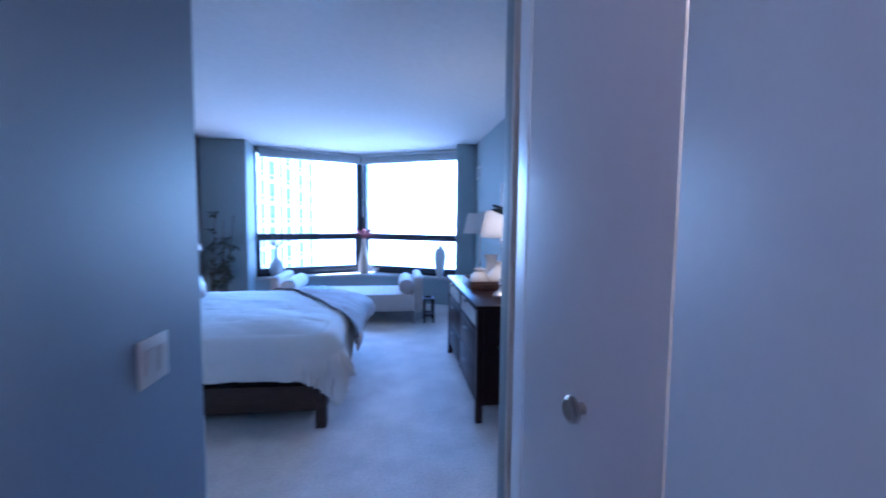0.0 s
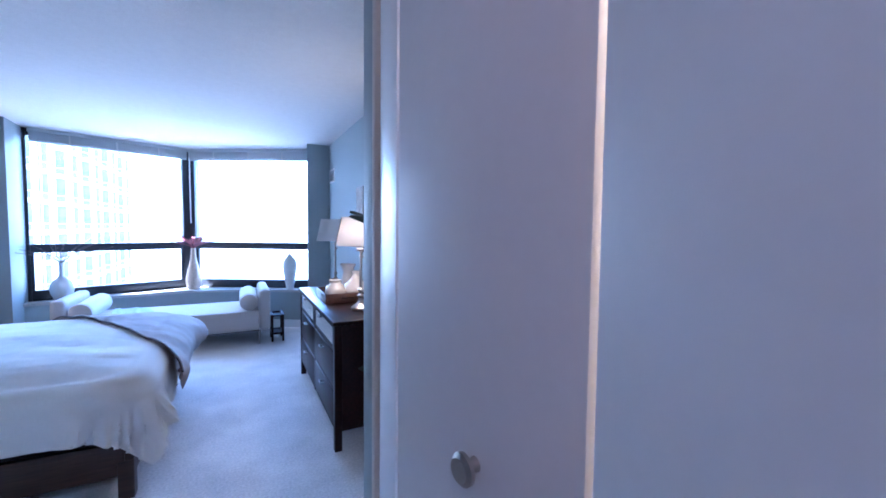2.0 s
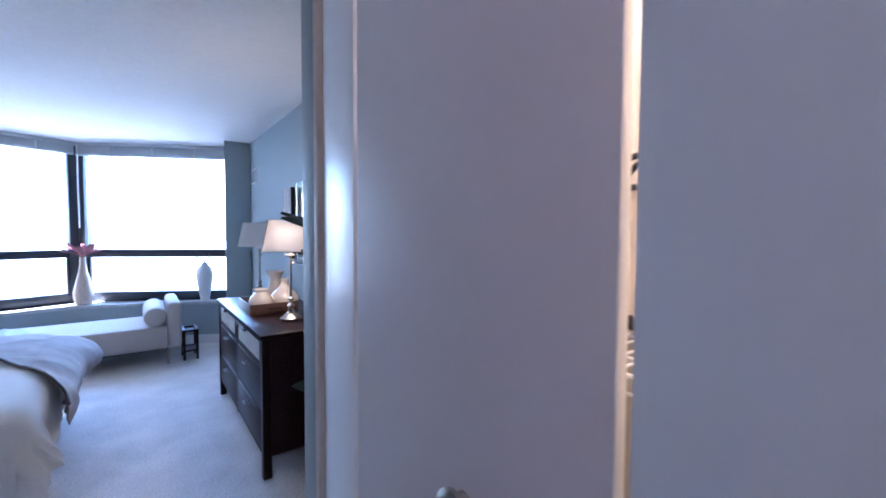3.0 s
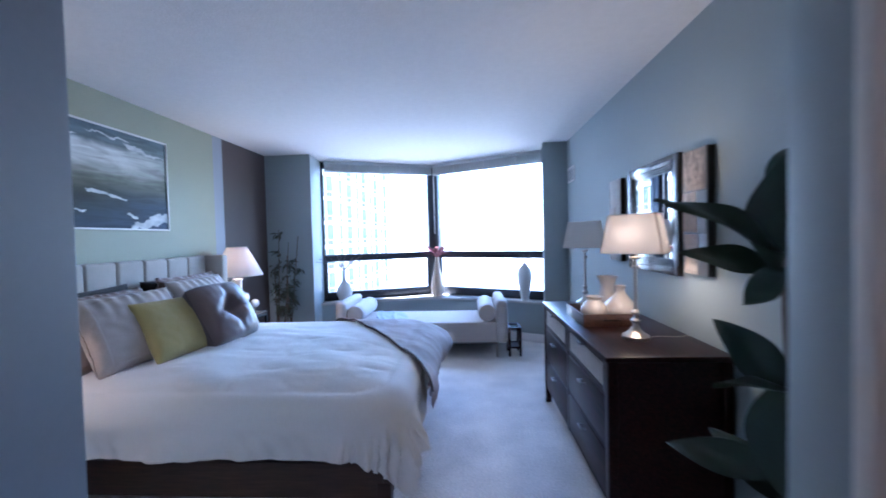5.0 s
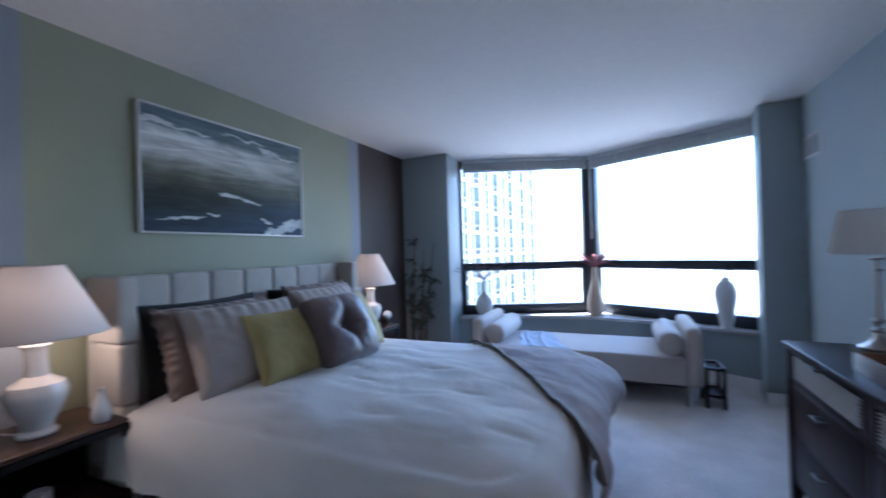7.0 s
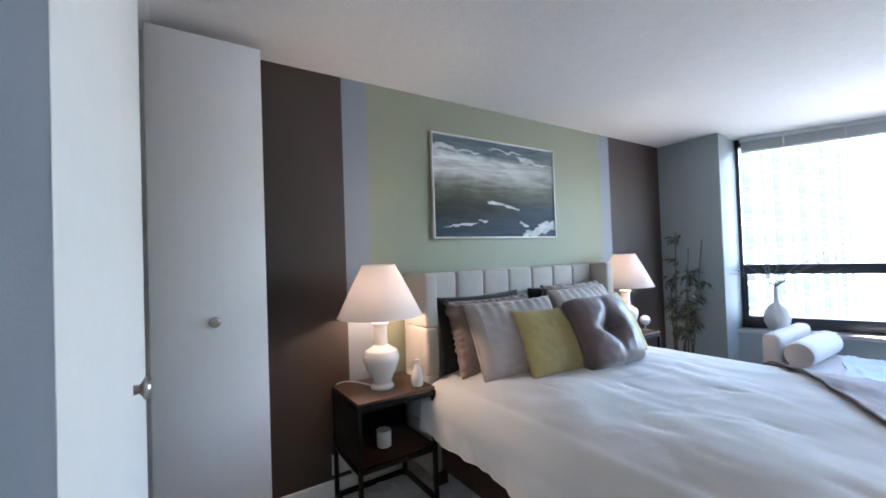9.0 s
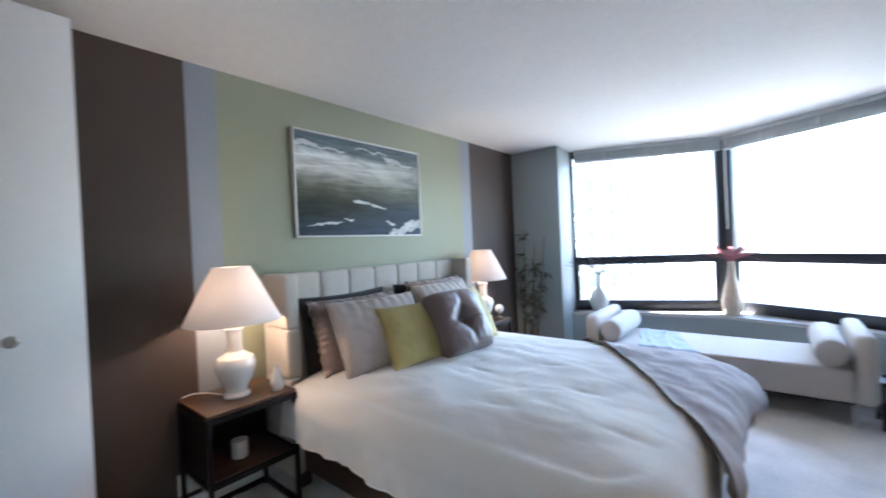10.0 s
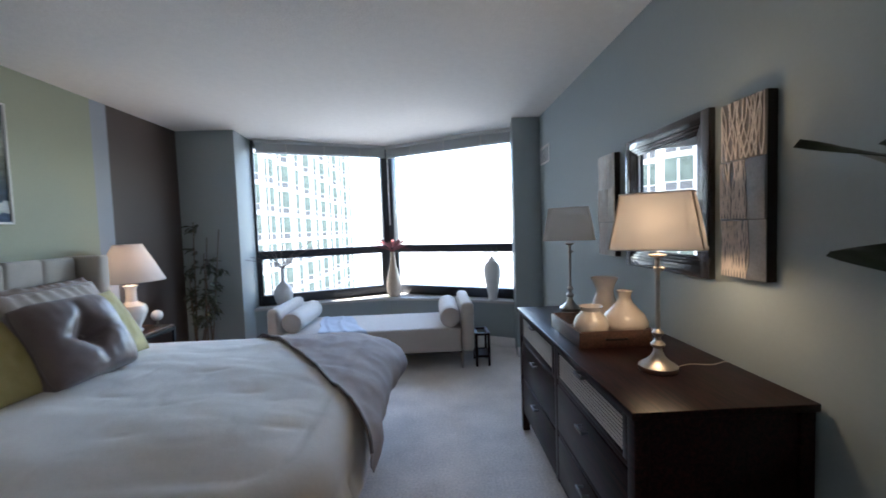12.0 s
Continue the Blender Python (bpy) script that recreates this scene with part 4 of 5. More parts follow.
def dresser_lamp(x, y, lit):
    ob = thing("table_lamp", "brushed nickel table lamp with cream shade, switched on" if lit else "brushed nickel table lamp with taupe shade, switched off",
               "lamp", x, y, 0.816, -36 if lit else -24, "dresser lamps")
    part("base", moved(lathe([(0.0, 0), (0.074, 0), (0.078, 0.006), (0.078, 0.018), (0.07, 0.024), (0.05, 0.034), (0.03, 0.05), (0.019, 0.07), (0.017, 0.082), (0.027, 0.09),
                        (0.029, 0.097), (0.022, 0.104), (0.013, 0.112), (0.014, 0.126), (0.023, 0.133), (0.024, 0.139), (0.018, 0.146), (0.011, 0.152), (0.0, 0.153)], 40, False), Matrix.Diagonal((0.85, 0.85, 1.0, 1.0))), M["nickel"], ob)
    part("stem", lathe([(0.0085, 0.15), (0.0085, 0.36), (0.012, 0.362), (0.012, 0.376), (0.0085, 0.379), (0.0085, 0.41), (0.02, 0.413), (0.03, 0.42), (0.03, 0.423), (0.0, 0.424)], 24, False), M["nickel"], ob)
    part("thumb_screw", moved(lathe([(0.004, 0), (0.004, 0.014), (0.008, 0.015), (0.008, 0.022), (0, 0.023)], 14, False), pose(0, 0, 0.369, 0, 90, 40)), M["nickel"], ob)

    def rounded(w, d, z, n=72):
        pts = []
        for i in range(n):
            a = 2 * math.pi * i / n
            ca, sa = math.cos(a), math.sin(a)
            k = (abs(ca) ** 7 + abs(sa) ** 7) ** (-1 / 7)
            pts.append((w * ca * k, d * sa * k, z))
        return pts
    rows = [rounded(0.152, 0.1, 0.445), rounded(0.145, 0.094, 0.5), rounded(0.13, 0.082, 0.58), rounded(0.117, 0.072, 0.64)]
    bm = bmesh.new()
    rings = [[bm.verts.new(p) for p in r] for r in rows]
    for a, b in zip(rings, rings[1:]):
        for i in range(72):
            bm.faces.new((a[i], a[(i + 1) % 72], b[(i + 1) % 72], b[i]))
    mat = M["shade_cream"] if lit else M["shade_off"]
    shade = part("shade", bm, mat, ob, "cream fabric shade with rounded corners" if lit else "dull taupe fabric shade")
    for r in (rows[0], rows[-1]):
        part("trim_band", tube(r + r[:1], 0.0035, 6), mat, shade)
    for sx, sy in ((1, 1), (1, -1), (-1, 1), (-1, -1)):
        part("corner_seam", tube([(sx * 0.1445, sy * 0.095, 0.446), (sx * 0.111, sy * 0.068, 0.639)], 0.003, 6), M["bag"] if lit else mat, shade)
    part("harp", tube(spline([(0, 0.02, 0.42), (0.0, 0.05, 0.5), (0.0, 0.03, 0.6), (0, 0, 0.635)], 5), 0.002, 6), M["nickel"], ob)
    part("spider", box(-0.115, 0.115, -0.002, 0.002, 0.634, 0.637), M["nickel"], ob)
    return ob


lamp_on = dresser_lamp(0.785, 1.955, True)
lamp_off = dresser_lamp(0.835, 3.02, False)
cord = part("power_cord", tube(spline([(0.86, 1.96, 0.822), (0.93, 1.99, 0.819), (1.0, 1.975, 0.819), (1.07, 2.0, 0.819), (1.09, 2.01, 0.8)], 6), 0.0016, 8), M["bag"])
tagged(cord, "pale lamp cord across the dresser top", "cord")

tray = thing("serving_tray", "dark wood serving tray holding three vases", "tray", 0.6, 2.235, 0.816)
part("tray_base", box(0.008, 0.312, 0.008, 0.402, 0, 0.01), M["tray"], tray)
for b in (box(0, 0.01, 0, 0.41, 0, 0.072, 0.002), box(0.31, 0.32, 0, 0.41, 0, 0.072, 0.002), box(0.0102, 0.3098, 0, 0.01, 0, 0.072, 0.002), box(0.0102, 0.3098, 0.4, 0.41, 0, 0.072, 0.002)):
    part("tray_side", b, M["tray"], tray)
part("tray_handle", tube(spline([(0.115, -0.001, 0.038), (0.118, -0.014, 0.039), (0.16, -0.016, 0.039), (0.202, -0.014, 0.039), (0.205, -0.001, 0.038)], 5), 0.004, 8), M["black_metal"], tray)


def vase(x, y, z, profile, mat, label, n=44):
    ob = part("vase", lathe(profile, n, False), mat)
    ob.matrix_basis = pose(x, y, z)
    return tagged(ob, label, "vase", "vases on the tray")


vase(0.69, 2.33, 0.827, [(0, 0), (0.045, 0), (0.062, 0.018), (0.077, 0.05), (0.078, 0.075), (0.066, 0.105), (0.045, 0.124), (0.04, 0.135), (0.048, 0.15), (0.053, 0.156), (0.047, 0.155), (0.036, 0.14), (0, 0.12)],
     M["cream_ceramic"], "round cream glazed vase with a wide flared neck")
vase(0.828, 2.5, 0.827, [(0, 0), (0.04, 0), (0.05, 0.03), (0.062, 0.09), (0.062, 0.12), (0.045, 0.17), (0.04, 0.195), (0.052, 0.235), (0.066, 0.26), (0.062, 0.259), (0.046, 0.235), (0.034, 0.2), (0, 0.18)],
     M["cream_ceramic"], "tall cream glazed vase with a trumpet neck")
vase(0.855, 2.35, 0.827, [(0, 0), (0.05, 0), (0.078, 0.02), (0.1, 0.055), (0.101, 0.075), (0.084, 0.11), (0.055, 0.14), (0.034, 0.165), (0.027, 0.185), (0.028, 0.203), (0.036, 0.216), (0.033, 0.217), (0.022, 0.2), (0, 0.18)],
     M["cream_ceramic"], "bulbous cream glazed vase with a narrow neck")

# mirror and wall art
mir = thing("wall_mirror", "square wall mirror in a stepped dark wood frame", "mirror", XR, 2.092, 1.119)
S = 0.675
for i, (o0, o1, d) in enumerate(((0.0, 0.05, 0.03), (0.0502, 0.064, 0.026), (0.0642, 0.077, 0.022), (0.0772, 0.09, 0.018))):
    for b in (box(-d, -0.002, o0, o1, o0, S - o0, 0.003), box(-d, -0.002, S - o1, S - o0, o0, S - o0, 0.003),
              box(-d, -0.002, o1, S - o1, o0, o1, 0.003), box(-d, -0.002, o1, S - o1, S - o1, S - o0, 0.003)):
        part("frame_bar", b, M["mirror_frame"], mir)
part("mirror_glass", box(-0.012, -0.004, 0.086, S - 0.086, 0.086, S - 0.086), M["mirror"], mir, "silvered mirror glass", 0)


def wall_art(y, z, w, h, seed, flip, mats, n=26, thick=0.0019):
    ob = thing("wall_sculpture", "three stacked wall tiles with branching pale wood strips", "wall art", XR, y, z, 0, "pair of wall sculptures")
    rnd = random.Random(seed)
    part("backing", box(-0.036, -0.002, 0, w, 0, h, 0.002), M["black_cloth"], ob, "black backing board")
    th = h / 3
    for k in range(3):
        dx = -0.036 - (0.004, 0.01, 0.005)[k]
        tile = part("tile", box(dx, -0.0365, 0.0, w, k * th + 0.001, (k + 1) * th - 0.001, 0.001), M[mats[k]], ob)
        for i in range(n):
            share = (i + 0.5) / n
            span = (0.62, 0.66, 1.0)[k]
            y0 = (1 - span * share if flip else span * share) * w * 0.96 + 0.004
            y0 = w - y0 if not flip else y0
            drift = rnd.uniform(-0.035, 0.035) * (0.3, 0.8, 1.6)[k]
            pts = [(dx - 0.003, min(w - 0.006, max(0.006, y0 + drift * q + 0.007 * math.sin(q * 6 + i * 2.1))), k * th + 0.004 + (th - 0.008) * q) for q in (0, 0.25, 0.5, 0.75, 1)]
            part("strip", tube(spline(pts, 3), thick, 5), M["branch_light"], tile)
    return ob


wall_art(1.808, 1.145, 0.2, 0.625, 3, True, ("art_steel", "art_steel", "art_base"))
wall_art(2.885, 1.155, 0.215, 0.615, 8, True, ("art_pale", "art_pale", "art_pale"), 9, 0.0014)

vent = thing("air_vent", "white louvred supply air vent high on the wall", "vent", XR, 4.275, 1.945)
for b in (box(-0.008, -0.001, 0, 0.02, 0, 0.17, 0.002), box(-0.008, -0.001, 0.27, 0.29, 0, 0.17, 0.002), box(-0.008, -0.001, 0.02, 0.27, 0, 0.02, 0.002), box(-0.008, -0.001, 0.02, 0.27, 0.15, 0.17, 0.002)):
    part("frame_bar", b, M["plastic"], vent)
# black backing and greyer slats put the louvre's inner shade into the colour
part("backing", box(-0.002, -0.001, 0.02, 0.27, 0.02, 0.15), M["black_frame"], vent)
for i in range(7):
    part("slat", moved(box(-0.005, 0.005, 0.021, 0.269, -0.001, 0.001), pose(-0.006, 0, 0.032 + i * 0.018, 0, 35, 0)), M["blind"], vent, smooth=0)

sw = thing("light_switch", "white double rocker light switch plate", "switch", HX0, 0.032, 0.972)
part("plate", box(0.0005, 0.007, 0, 0.121, 0, 0.117, 0.003), M["plastic"], sw)
for y0 in (0.02, 0.068):
    part("rocker", moved(box(0, 0.006, y0, y0 + 0.033, -0.033, 0.033, 0.002), pose(0.007, 0, 0.0585, 0, 4, 0)), M["plastic"], sw)


# ---- bay: daybed, stand, sill vases ----
db = thing("daybed", "cream upholstered daybed with two raised arms", "daybed", -1.6, 4.315, 0)
DW, DD = 1.955, 0.76
part("seat", box(0.121, DW - 0.121, 0, DD, 0.172, 0.405, 0.022, 4), M["daybed"], db, "cream upholstered seat")
# black sheet added to deepen the shade beneath the seat
part("underside_shade", box(0.125, DW - 0.125, 0.006, DD - 0.006, 0.163, 0.171), M["black_cloth"], db, "black sheet added to deepen the shade under the seat")
for x0 in (0, DW - 0.12):
    part("arm", box(x0, x0 + 0.12, -0.012, DD + 0.01, 0.165, 0.648, 0.045, 6), M["daybed"], db)
for x in (0.12, DW - 0.12):
    for y in (0.05, DD - 0.05):
        part("leg", moved(lathe([(0.0, 0), (0.011, 0), (0.02, 0.168), (0, 0.169)], 16, False), pose(x, y, 0)), M["nickel"], db, "slim tapered metal leg")


def bolster(x, z, label):
    b = lathe([(0.0, 0.0), (0.07, 0.0), (0.09, 0.008), (0.098, 0.03), (0.1, 0.1), (0.1, 0.64), (0.098, 0.71), (0.09, 0.732), (0.07, 0.74), (0, 0.74)], 40, False)
    for q in b.verts:
        q.co.x *= 1 + 0.02 * noise.noise(q.co * 7)
    ob = part("bolster_pillow", moved(b, pose(0, 0, 0, -90)), M["daybed"], None)
    ob.matrix_basis = pose(x, 4.318, z)
    return tagged(ob, label, "bolster", "daybed bolsters")


bolster(-1.372, 0.508, "cream cylindrical bolster leaning on the daybed arm")
bolster(0.128, 0.508, "cream cylindrical bolster leaning on the daybed arm")


def folded_blanket():
    """Laid flat from the bolster over the seat, its front edge just over the cushion's edge."""
    def at(u, v):
        x0, x1 = -1.12 - 0.14 * v, -0.66 - 0.3 * v
        x = x0 + (x1 - x0) * u + 0.012 * math.sin(v * 7 + u * 2) + 0.012 * noise.noise((u * 3, v * 4, 2))
        run = v * 0.75 - 0.045
        z = 0.411 + 0.006 * noise.noise((u * 5, v * 6, 2)) + 0.01 * math.exp(-((u - 0.5 - 0.15 * v) / 0.06) ** 2) + 0.008 * math.exp(-((u - 0.25 + 0.1 * v) / 0.05) ** 2)
        y = 4.315 + run
        if run < 0.02:
            bend = min(1.0, (0.02 - run) / 0.05)
            y, z = 4.335 - 0.036 * math.sin(bend * math.pi / 2), z - 0.03 * (1 - math.cos(bend * math.pi / 2)) - max(0.0, -0.03 - run)
        return Vector((x, y, z + 0.06 * max(0.0, 0.16 - u)))
    ob = part("folded_blanket", thicken(grid_surface(at, 34, 36), 0.011), M["pale_blue"], None, smooth=60)
    return tagged(ob, "pale blue blanket spread on the daybed seat", "blanket")


folded_blanket()

st = thing("side_stand", "small black wood two-shelf side stand", "stand", 0.365, 4.37, 0)
for x in (0, 0.12):
    for y in (0, 0.236):
        part("leg", box(x, x + 0.024, y, y + 0.024, 0, 0.33, 0.002), M["espresso"], st)
for z in (0.09, 0.305):
    for b in (box(0.024, 0.12, 0, 0.024, z, z + 0.022), box(0.024, 0.12, 0.236, 0.26, z, z + 0.022), box(0, 0.024, 0.024, 0.236, z, z + 0.022), box(0.12, 0.144, 0.024, 0.236, z, z + 0.022)):
        part("rail", b, M["espresso"], st)
part("shelf", box(0.024, 0.12, 0.024, 0.236, 0.094, 0.104), M["espresso"], st)


def twigs(parent, n, z0, reach, height, mat, seed, berries=0, flowers=0):
    rnd = random.Random(seed)
    for i in range(n):
        a = 2 * math.pi * i / n + rnd.uniform(-0.3, 0.3)
        k = rnd.uniform(0.5, 1.0)
        up = height * rnd.uniform(0.45, 1.0)
        pts = [(0, 0, z0 - 0.1), (0.01 * math.cos(a), 0.01 * math.sin(a), z0), (reach * k * 0.4 * math.cos(a), reach * k * 0.4 * math.sin(a), z0 + up * 0.55),
               (reach * k * math.cos(a + 0.1), reach * k * math.sin(a + 0.1), z0 + up)]
        sp = spline(pts, 5)
        tw = part("twig", tube(sp, 0.0042, 5, 0.5), mat, parent)
        for j in range(berries):
            p = sp[-1 - j * 2] + Vector((rnd.uniform(-0.012, 0.012), rnd.uniform(-0.012, 0.012), rnd.uniform(0, 0.012)))
            b = bmesh.new()
            bmesh.ops.create_icosphere(b, subdivisions=1, radius=0.0075, matrix=Matrix.Translation(p))
            part("bud", b, mat, tw)
        for j in range(flowers):
            p, d = sp[-1 - j], (sp[-1] - sp[-2]).normalized()
            b = bmesh.new()
            side = d.cross(Vector((0, 0, 1))).normalized() if abs(d.z) < 0.95 else Vector((1, 0, 0))
            for s in (-1, 1):
                q = [p, p + d * 0.03 + side * s * 0.02, p + d * 0.085 + side * s * 0.012 + Vector((0, 0, 0.01))]
                vs = [b.verts.new(x) for x in (q[0], q[1], q[2], p + d * 0.03)]
                b.faces.new(vs)
            part("petal", thicken(b, 0.002), mat, tw)


VP = [(0, 0), (0.055, 0), (0.075, 0.02), (0.098, 0.08), (0.106, 0.13), (0.098, 0.18), (0.072, 0.225), (0.04, 0.255), (0.026, 0.275), (0.023, 0.33), (0.025, 0.42), (0.03, 0.425), (0.02, 0.42), (0.016, 0.3), (0, 0.28)]
v1 = thing("twig_vase", "ribbed white ceramic vase of dry twigs on the sill", "vase", -1.78, 5.27, SZ + 0.001)
body = lathe(VP, 64, False)
for q in body.verts:
    if 0.02 < q.co.z < 0.25:
        a = math.atan2(q.co.y, q.co.x)
        f = 1 + 0.03 * math.sin(16 * a + q.co.z * 40)
        q.co.x, q.co.y = q.co.x * f, q.co.y * f
part("body", body, M["matt_ceramic"], v1, "carved white ceramic")
twigs(v1, 18, 0.43, 0.6, 0.36, M["twig"], 5, berries=5)
v2 = thing("flower_vase", "slim banded tan vase with dried red flowers on the sill", "vase", -0.52, 5.6, SZ + 0.001)
part("body", lathe([(0, 0), (0.06, 0), (0.078, 0.02), (0.092, 0.08), (0.094, 0.13), (0.085, 0.2), (0.065, 0.29), (0.043, 0.38), (0.03, 0.47), (0.027, 0.53), (0.03, 0.56), (0.025, 0.558), (0.02, 0.5), (0, 0.45)], 48, False), M["gold_vase"], v2)
twigs(v2, 18, 0.56, 0.27, 0.14, M["red_twig"], 9, flowers=5)
part("twig", tube(spline([(0, 0, 0.5), (0.02, -0.02, 0.57), (0.15, -0.1, 0.61), (0.3, -0.2, 0.56)], 6), 0.003, 5, 0.5), M["red_twig"], v2)
v3 = thing("tall_vase", "tall white ceramic vase with sparse green sprigs on the sill", "vase", 0.655, 5.08, SZ + 0.001)
part("body", lathe([(0, 0), (0.052, 0), (0.056, 0.012), (0.05, 0.03), (0.062, 0.1), (0.084, 0.22), (0.095, 0.31), (0.093, 0.36), (0.078, 0.41), (0.05, 0.44), (0.036, 0.455), (0.04, 0.475), (0.034, 0.474), (0.028, 0.45), (0, 0.42)], 48, False), M["matt_ceramic"], v3)
twigs(v3, 9, 0.475, 0.12, 0.17, M["bamboo_leaf"], 4, berries=2)


# ---- plants ----
def leaf_mesh(length, width, curl, fold=0.18):
    """A leaf along +x from its foot, with a raised midrib fold and a drooping tip."""
    def at(u, v):
        w = width * (math.sin(math.pi * (0.015 + 0.984 * u)) ** 0.85 * (1 - 0.35 * u) + 0.004)
        s = 2 * v - 1
        return Vector((length * (u - 0.08 * u * u), s * w, fold * abs(s) * w - curl * length * u * u + 0.006 * math.sin(u * 9 + s * 2)))
    return thicken(grid_surface(at, 16, 8), 0.0018)


def rubber_plant():
    px, py = 0.8, 0.97
    ob = thing("rubber_plant", "rubber plant with large dark glossy leaves in a pot", "plant", px, py, 0)
    part("pot", lathe([(0, 0), (0.11, 0), (0.115, 0.01), (0.15, 0.26), (0.155, 0.3), (0.145, 0.3), (0.138, 0.25), (0, 0.25)], 40, False), M["pot"], ob, "dark glazed pot")
    part("soil", lathe([(0, 0.255), (0.135, 0.252), (0.135, 0.262), (0, 0.272)], 30, False), M["soil"], ob)
    part("stem", tube(spline([(0.03, 0.01, 0.25), (0.01, 0.0, 0.6), (0.0, 0.01, 0.95), (-0.005, 0.02, 1.2), (0.0, 0.03, 1.5)], 8), 0.013, 10, 0.5), M["stem"], ob)
    part("stem", tube(spline([(-0.04, -0.03, 0.25), (-0.03, -0.02, 0.5), (0.02, 0.03, 0.75), (0.05, 0.03, 0.98)], 8), 0.01, 10, 0.5), M["stem"], ob)
    # foot and tip of each leaf, half width, droop, roll about its length
    for foot, tip, wd, cu, roll in (
            ((0.78, 1.0, 1.33), (0.49, 1.08, 1.46), 0.055, 0.12, -25), ((0.78, 0.99, 1.3), (0.47, 0.86, 1.4), 0.07, 0.3, -55), ((0.79, 1.0, 1.25), (0.575, 1.12, 1.285), 0.055, 0.16, -50),
            ((0.78, 0.99, 1.25), (0.76, 0.92, 1.57), 0.1, 0.06, 0), ((0.8, 0.99, 1.42), (0.93, 1.1, 1.62), 0.075, 0.15, 20), ((0.79, 0.99, 1.26), (0.69, 0.97, 1.15), 0.05, 0.1, -70),
            ((0.79, 0.97, 0.92), (0.602, 0.995, 1.094), 0.07, 0.12, -80), ((0.79, 0.96, 0.93), (0.5, 0.8, 1.0), 0.035, 0.1, -10), ((0.78, 0.97, 0.95), (0.74, 0.92, 0.66), 0.1, 0.08, 0),
            ((0.8, 0.96, 0.98), (0.86, 0.8, 1.12), 0.07, 0.25, 10), ((0.79, 0.97, 0.7), (0.52, 1.08, 0.66), 0.06, 0.2, -65), ((0.79, 0.95, 0.62), (0.62, 0.78, 0.5), 0.075, 0.2, -40),
            ((0.82, 0.99, 0.8), (0.98, 1.12, 0.92), 0.07, 0.3, 0), ((0.8, 0.97, 0.6), (0.66, 1.15, 0.72), 0.07, 0.3, -30), ((0.81, 0.99, 1.1), (0.98, 0.9, 1.2), 0.065, 0.3, 0)):
        reach = Vector(tip) - Vector(foot)
        ln = reach.length / math.hypot(0.92, cu)
        rise = math.degrees(math.asin(reach.z / reach.length) + math.atan(cu / 0.92))
        lf = part("leaf", leaf_mesh(ln, wd, cu), M["leaf"], ob, smooth=50)
        lf.matrix_basis = pose(foot[0] - px, foot[1] - py, foot[2], 0, 0, math.degrees(math.atan2(reach.y, reach.x))) @ pose(0, 0, 0, 0, -rise, 0) @ pose(0, 0, 0, roll, 0, 0)


rubber_plant()


def bamboo():
    ob = thing("bamboo_plant", "slim potted bamboo with sparse small leaves in the corner", "plant", -2.27, 4.46, 0)
    part("pot", lathe([(0, 0), (0.1, 0), (0.105, 0.01), (0.12, 0.2), (0.125, 0.22), (0.115, 0.22), (0.11, 0.19), (0, 0.19)], 36, False), M["pot"], ob, "dark glazed pot")
    rnd = random.Random(12)
    shared = mesh_from(leaf_mesh(0.095, 0.016, 0.4), "bamboo_leaf", M["bamboo_leaf"], 50)
    for i in range(8):
        a = rnd.uniform(0, 6.28)
        r0 = rnd.uniform(0.03, 0.1)
        top = (1.5, 1.35, 0.95, 1.2, 0.8, 1.42, 0.7, 1.05)[i]
        lean = rnd.uniform(-0.06, 0.14), rnd.uniform(-0.08, 0.06)
        pts = [Vector((r0 * math.cos(a) + lean[0] * q, r0 * math.sin(a) + lean[1] * q, 0.15 + (top - 0.15) * q)) for q in (0, 0.33, 0.66, 1)]
        cane = part("cane", tube(spline(pts, 8), 0.009, 8, 0.5), M["stem"], ob)
        # leaves sit in loose clumps at a few nodes
        for j in range(2 + int(top * 3)):
            q = rnd.uniform(0.4, 1.0)
            p = pts[0].lerp(pts[3], q)
            yaw = rnd.uniform(0, 360)
            for k in range(rnd.randint(3, 6)):
                lf = new("leaf", shared)
                lf.parent = cane
                off = Vector((rnd.uniform(-0.035, 0.035), rnd.uniform(-0.035, 0.035), rnd.uniform(-0.03, 0.03)))
                lf.matrix_basis = pose(*(p + off), 0, 0, yaw + rnd.uniform(-80, 80)) @ pose(0, 0, 0, rnd.uniform(-60, 60), rnd.uniform(-25, 55), 0) @ Matrix.Scale(rnd.uniform(0.7, 1.25), 4)


bamboo()


# ---- hall closet ----
sh = thing("wire_shelf", "white wire closet shelf on a wall bracket", "shelf", 0, 0, 1.2)
for x in (0.525, 0.6, 0.725, 0.85, 0.925):
    part("long_wire", tube([(x, -1.38, -0.006), (x, 0.29, -0.006)], 0.0035 if x > 0.53 else 0.0045, 8), M["wire"], sh)
part("lip_wire", tube([(0.525, -1.38, -0.03), (0.525, 0.29, -0.03)], 0.0035, 8), M["wire"], sh)
wire_mesh = mesh_from(tube([(0.525, 0, -0.03), (0.525, 0, -0.0005), (0.53, 0, 0.0), (0.925, 0, 0.0)], 0.0022, 6), "cross_wire", M["wire"])
for i in range(55):
    w = new("cross_wire", wire_mesh)
    w.parent = sh
    w.location = (0, -1.375 + i * 0.0305, 0)
part("bracket", tube([(0.56, -0.62, -0.012), (0.925, -0.62, -0.3)], 0.006, 8), M["wire"], sh)
for y in (-0.508, 0.0, -1.1):
    part("clip", box(0.918, 0.93, y - 0.008, y + 0.008, -0.012, 0.006, 0.002), M["plastic"], sh)

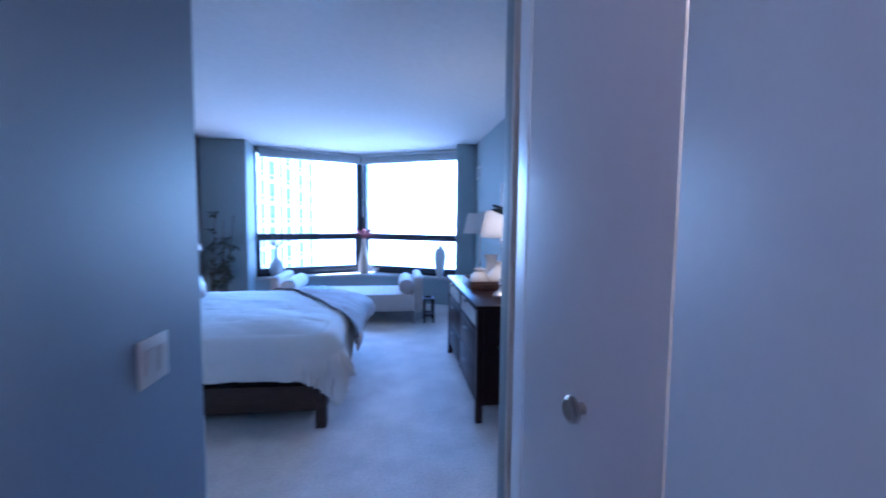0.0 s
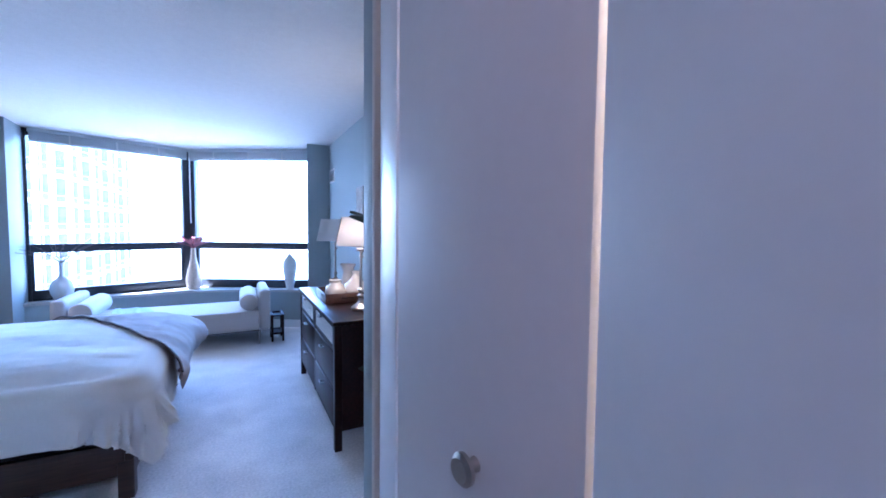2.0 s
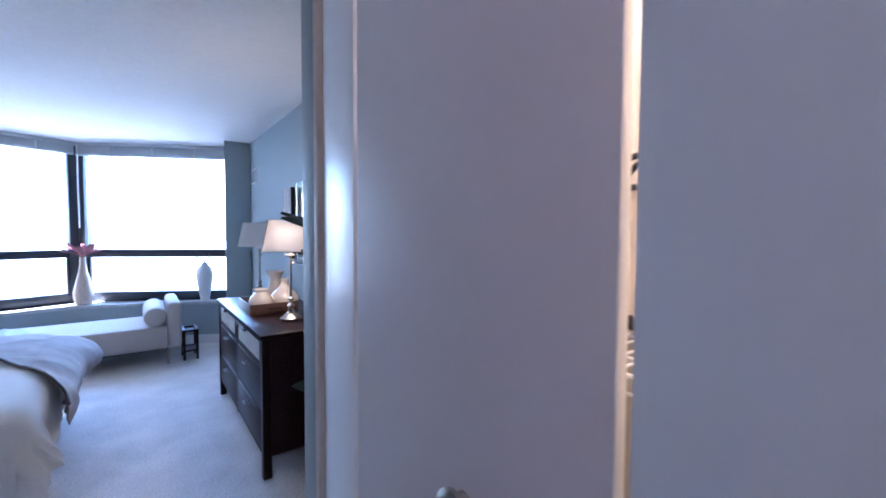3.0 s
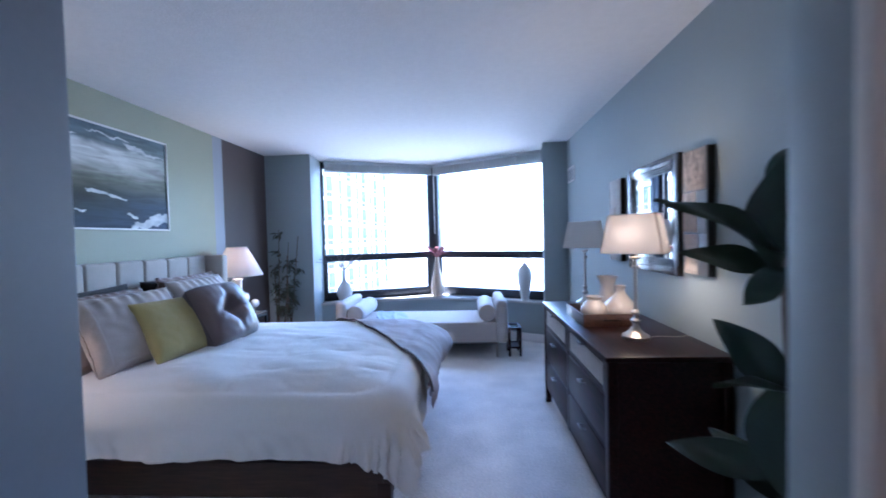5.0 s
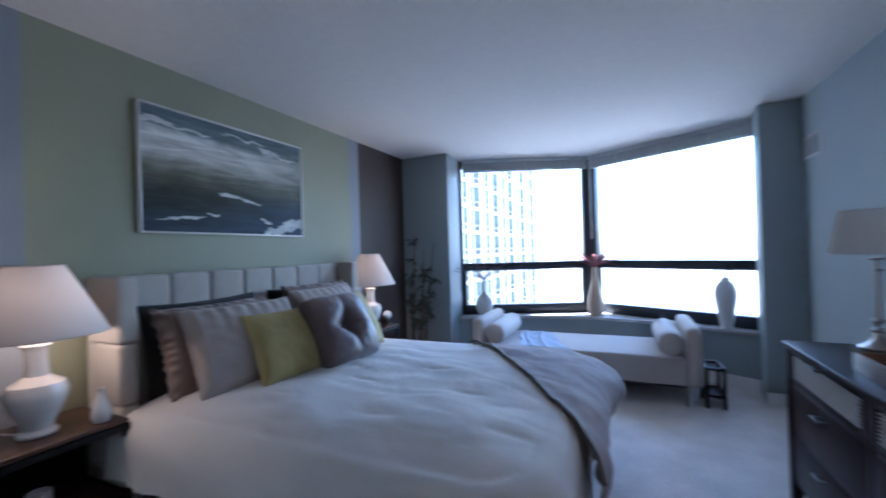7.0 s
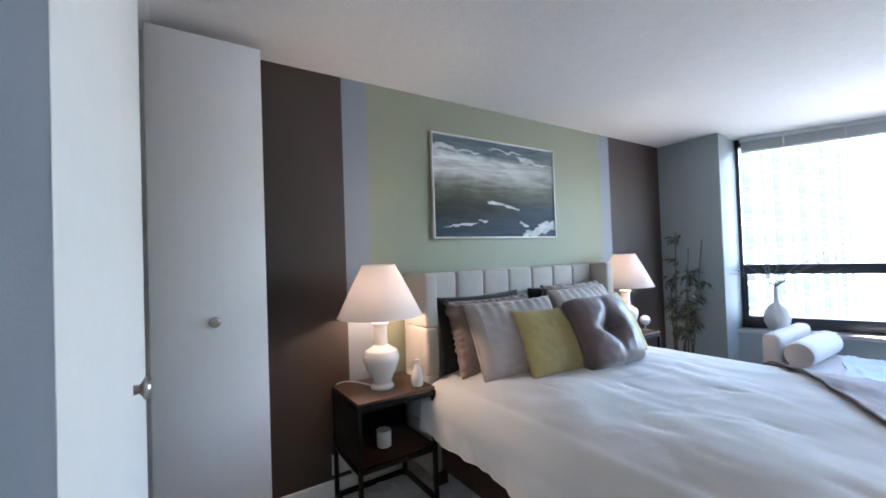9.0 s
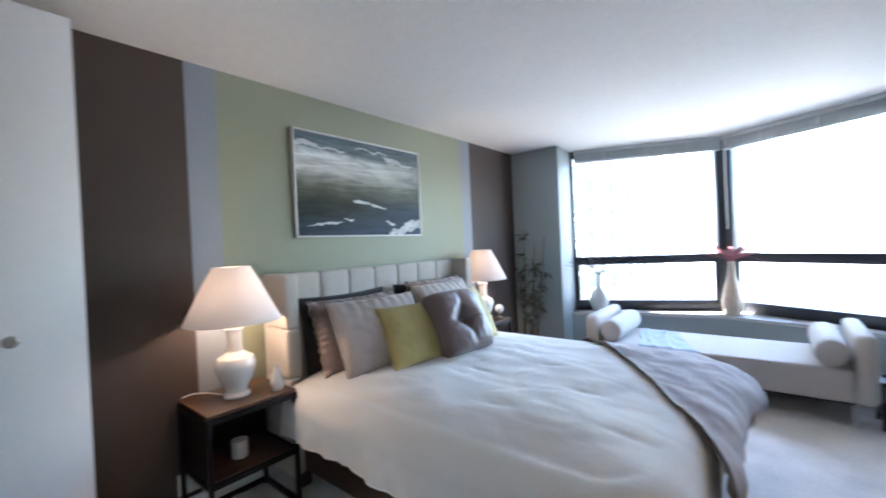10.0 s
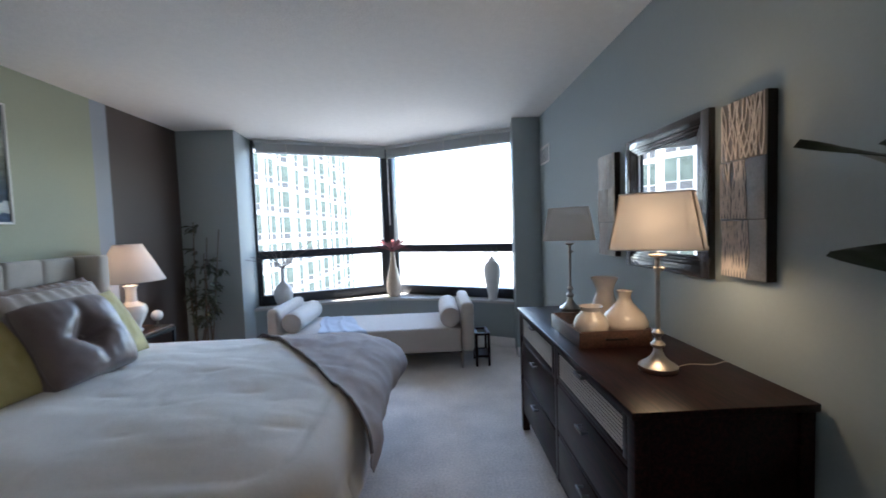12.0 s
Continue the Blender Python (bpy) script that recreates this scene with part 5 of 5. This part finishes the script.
bag = thing("tote_bag", "natural canvas tote bag with dark leather trim", "bag", 0.8, -0.335, 1.203, 4)


def bag_body():
    def at(u, v):
        a = 2 * math.pi * u
        ca, sa = math.cos(a), math.sin(a)
        k = (abs(ca) ** 5 + abs(sa) ** 5) ** (-0.2)
        w = 0.16 + 0.004 * v
        d = 0.075 - 0.03 * v
        return Vector((d * ca * k + 0.003 * math.sin(u * 25 + v * 5), w * sa * k, 0.265 * v))
    bm = grid_surface(at, 64, 14)
    bmesh.ops.remove_doubles(bm, verts=bm.verts, dist=0.0008)
    return thicken(bm, 0.004)


part("body", bag_body(), M["bag"], bag, "natural canvas")
part("base", box(-0.079, 0.079, -0.164, 0.164, -0.001, 0.032, 0.012, 3), M["bag_trim"], bag, "dark leather base")
part("strap", box(-0.077, -0.071, -0.065, -0.033, 0.03, 0.16, 0.001), M["bag_trim"], bag)
part("strap", moved(box(-0.003, 0.003, -0.016, 0.016, 0, 0.125, 0.001), pose(-0.066, -0.049, 0.145, 0, 8, 0)), M["bag_trim"], bag)
for x in (-0.05, 0.05):
    part("handle", tube(spline([(x, -0.05, 0.25), (x * 0.9, -0.045, 0.29), (x * 0.5, 0.0, 0.325), (x * 0.6, 0.07, 0.318), (x, 0.13, 0.255)], 8), 0.0065, 8), M["bag_trim"], bag, "dark leather handle")
    part("rim", box(x - 0.004, x + 0.004, -0.163, 0.163, 0.258, 0.27, 0.003), M["bag_trim"], bag)


# made-up fixture to go with the added hall fill
hl = thing("ceiling_light", "unseen ceiling light rim added for the hall fill", "light", -0.4, -1.7, H)
part("rim", lathe([(0.15, -0.025), (0.155, -0.02), (0.155, -0.001), (0.0, -0.001)], 40, False), M["nickel"], hl)
cl = thing("ceiling_light", "small closet ceiling lamp holder", "light", 0.62, -0.55, H)
part("holder", lathe([(0.045, -0.03), (0.055, -0.02), (0.055, -0.001), (0.0, -0.001)], 28, False), M["plastic"], cl)


# ---- outside ----
structure("ground", prism([(-3300, -3300), (3300, -3300), (3300, 3300), (-3300, 3300)], -62, -60), M["ground"], "hazy ground far below", 0)


def tower():
    ob = thing("apartment_tower", "white concrete high-rise with teal bay windows", "building", -18.3, 22.0, 0.45)
    FL, MOD, NM = 3.0, 8.3, 8
    lo, hi = -8, 11
    part("wall", box(-16, 0, -6, NM * MOD + 0.4, -60.4, hi * FL + 3), M["facade"], ob, "white concrete walls", 0)
    plan = [(0, 0.39), (1.7, 2.73), (1.7, 3.32), (0.85, 4.16), (1.7, 5.98), (1.7, 6.63), (0, 7.41)]
    bay = mesh_from(prism(plan, lo * FL, hi * FL + 1.5), "bay", M["facade"], 0)
    slab = mesh_from(prism([(x * 1.05 + 0.03, 3.9 + (y - 3.9) * 1.03) for x, y in plan], -0.1, 0.1), "floor_band", M["facade"], 0)
    fin = mesh_from(box(0, 0.5, -0.3, 0.3, lo * FL, hi * FL + 1.5), "fin", M["facade"], 0)

    def unit(w, z0, z1, mat, name):
        return mesh_from(box(-w / 2, w / 2, -0.06, 0.05, z0, z1), name, mat, 0)
    panes = {2.9: unit(2.15, 0.98, 2.83, M["teal_glass"], "window"), 2.0: unit(1.55, 0.98, 2.83, M["teal_glass"], "window")}
    grilles = {2.9: unit(2.0, 0.3, 0.9, M["grille"], "grille"), 2.0: unit(1.45, 0.3, 0.9, M["grille"], "grille")}
    posts = unit(0.16, 0.3, 2.7, M["facade"], "mullion")
    spots = [(0.85, 1.56, 54.0, 2.9), (1.275, 5.07, 65.0, 2.0)]
    for k in range(NM):
        for mesh, name, dy in ((bay, "bay", 0), (fin, "fin", 0)):
            p = new(name, mesh)
            p.parent, p.location = ob, (0, k * MOD + dy, 0)
        for f in range(lo, hi):
            b = new("floor_band", slab)
            b.parent, b.location = ob, (0, k * MOD, f * FL)
            for x, y, a, w in spots:
                for mesh, name, off in ((panes[w], "window", 0.0), (grilles[w], "grille", 0.0), (posts, "mullion", 0.03)):
                    q = new(name, mesh)
                    q.parent = ob
                    q.matrix_basis = pose(x, k * MOD + y, f * FL, 0, 0, a) @ pose(0, -off, 0)
    return ob


tower()
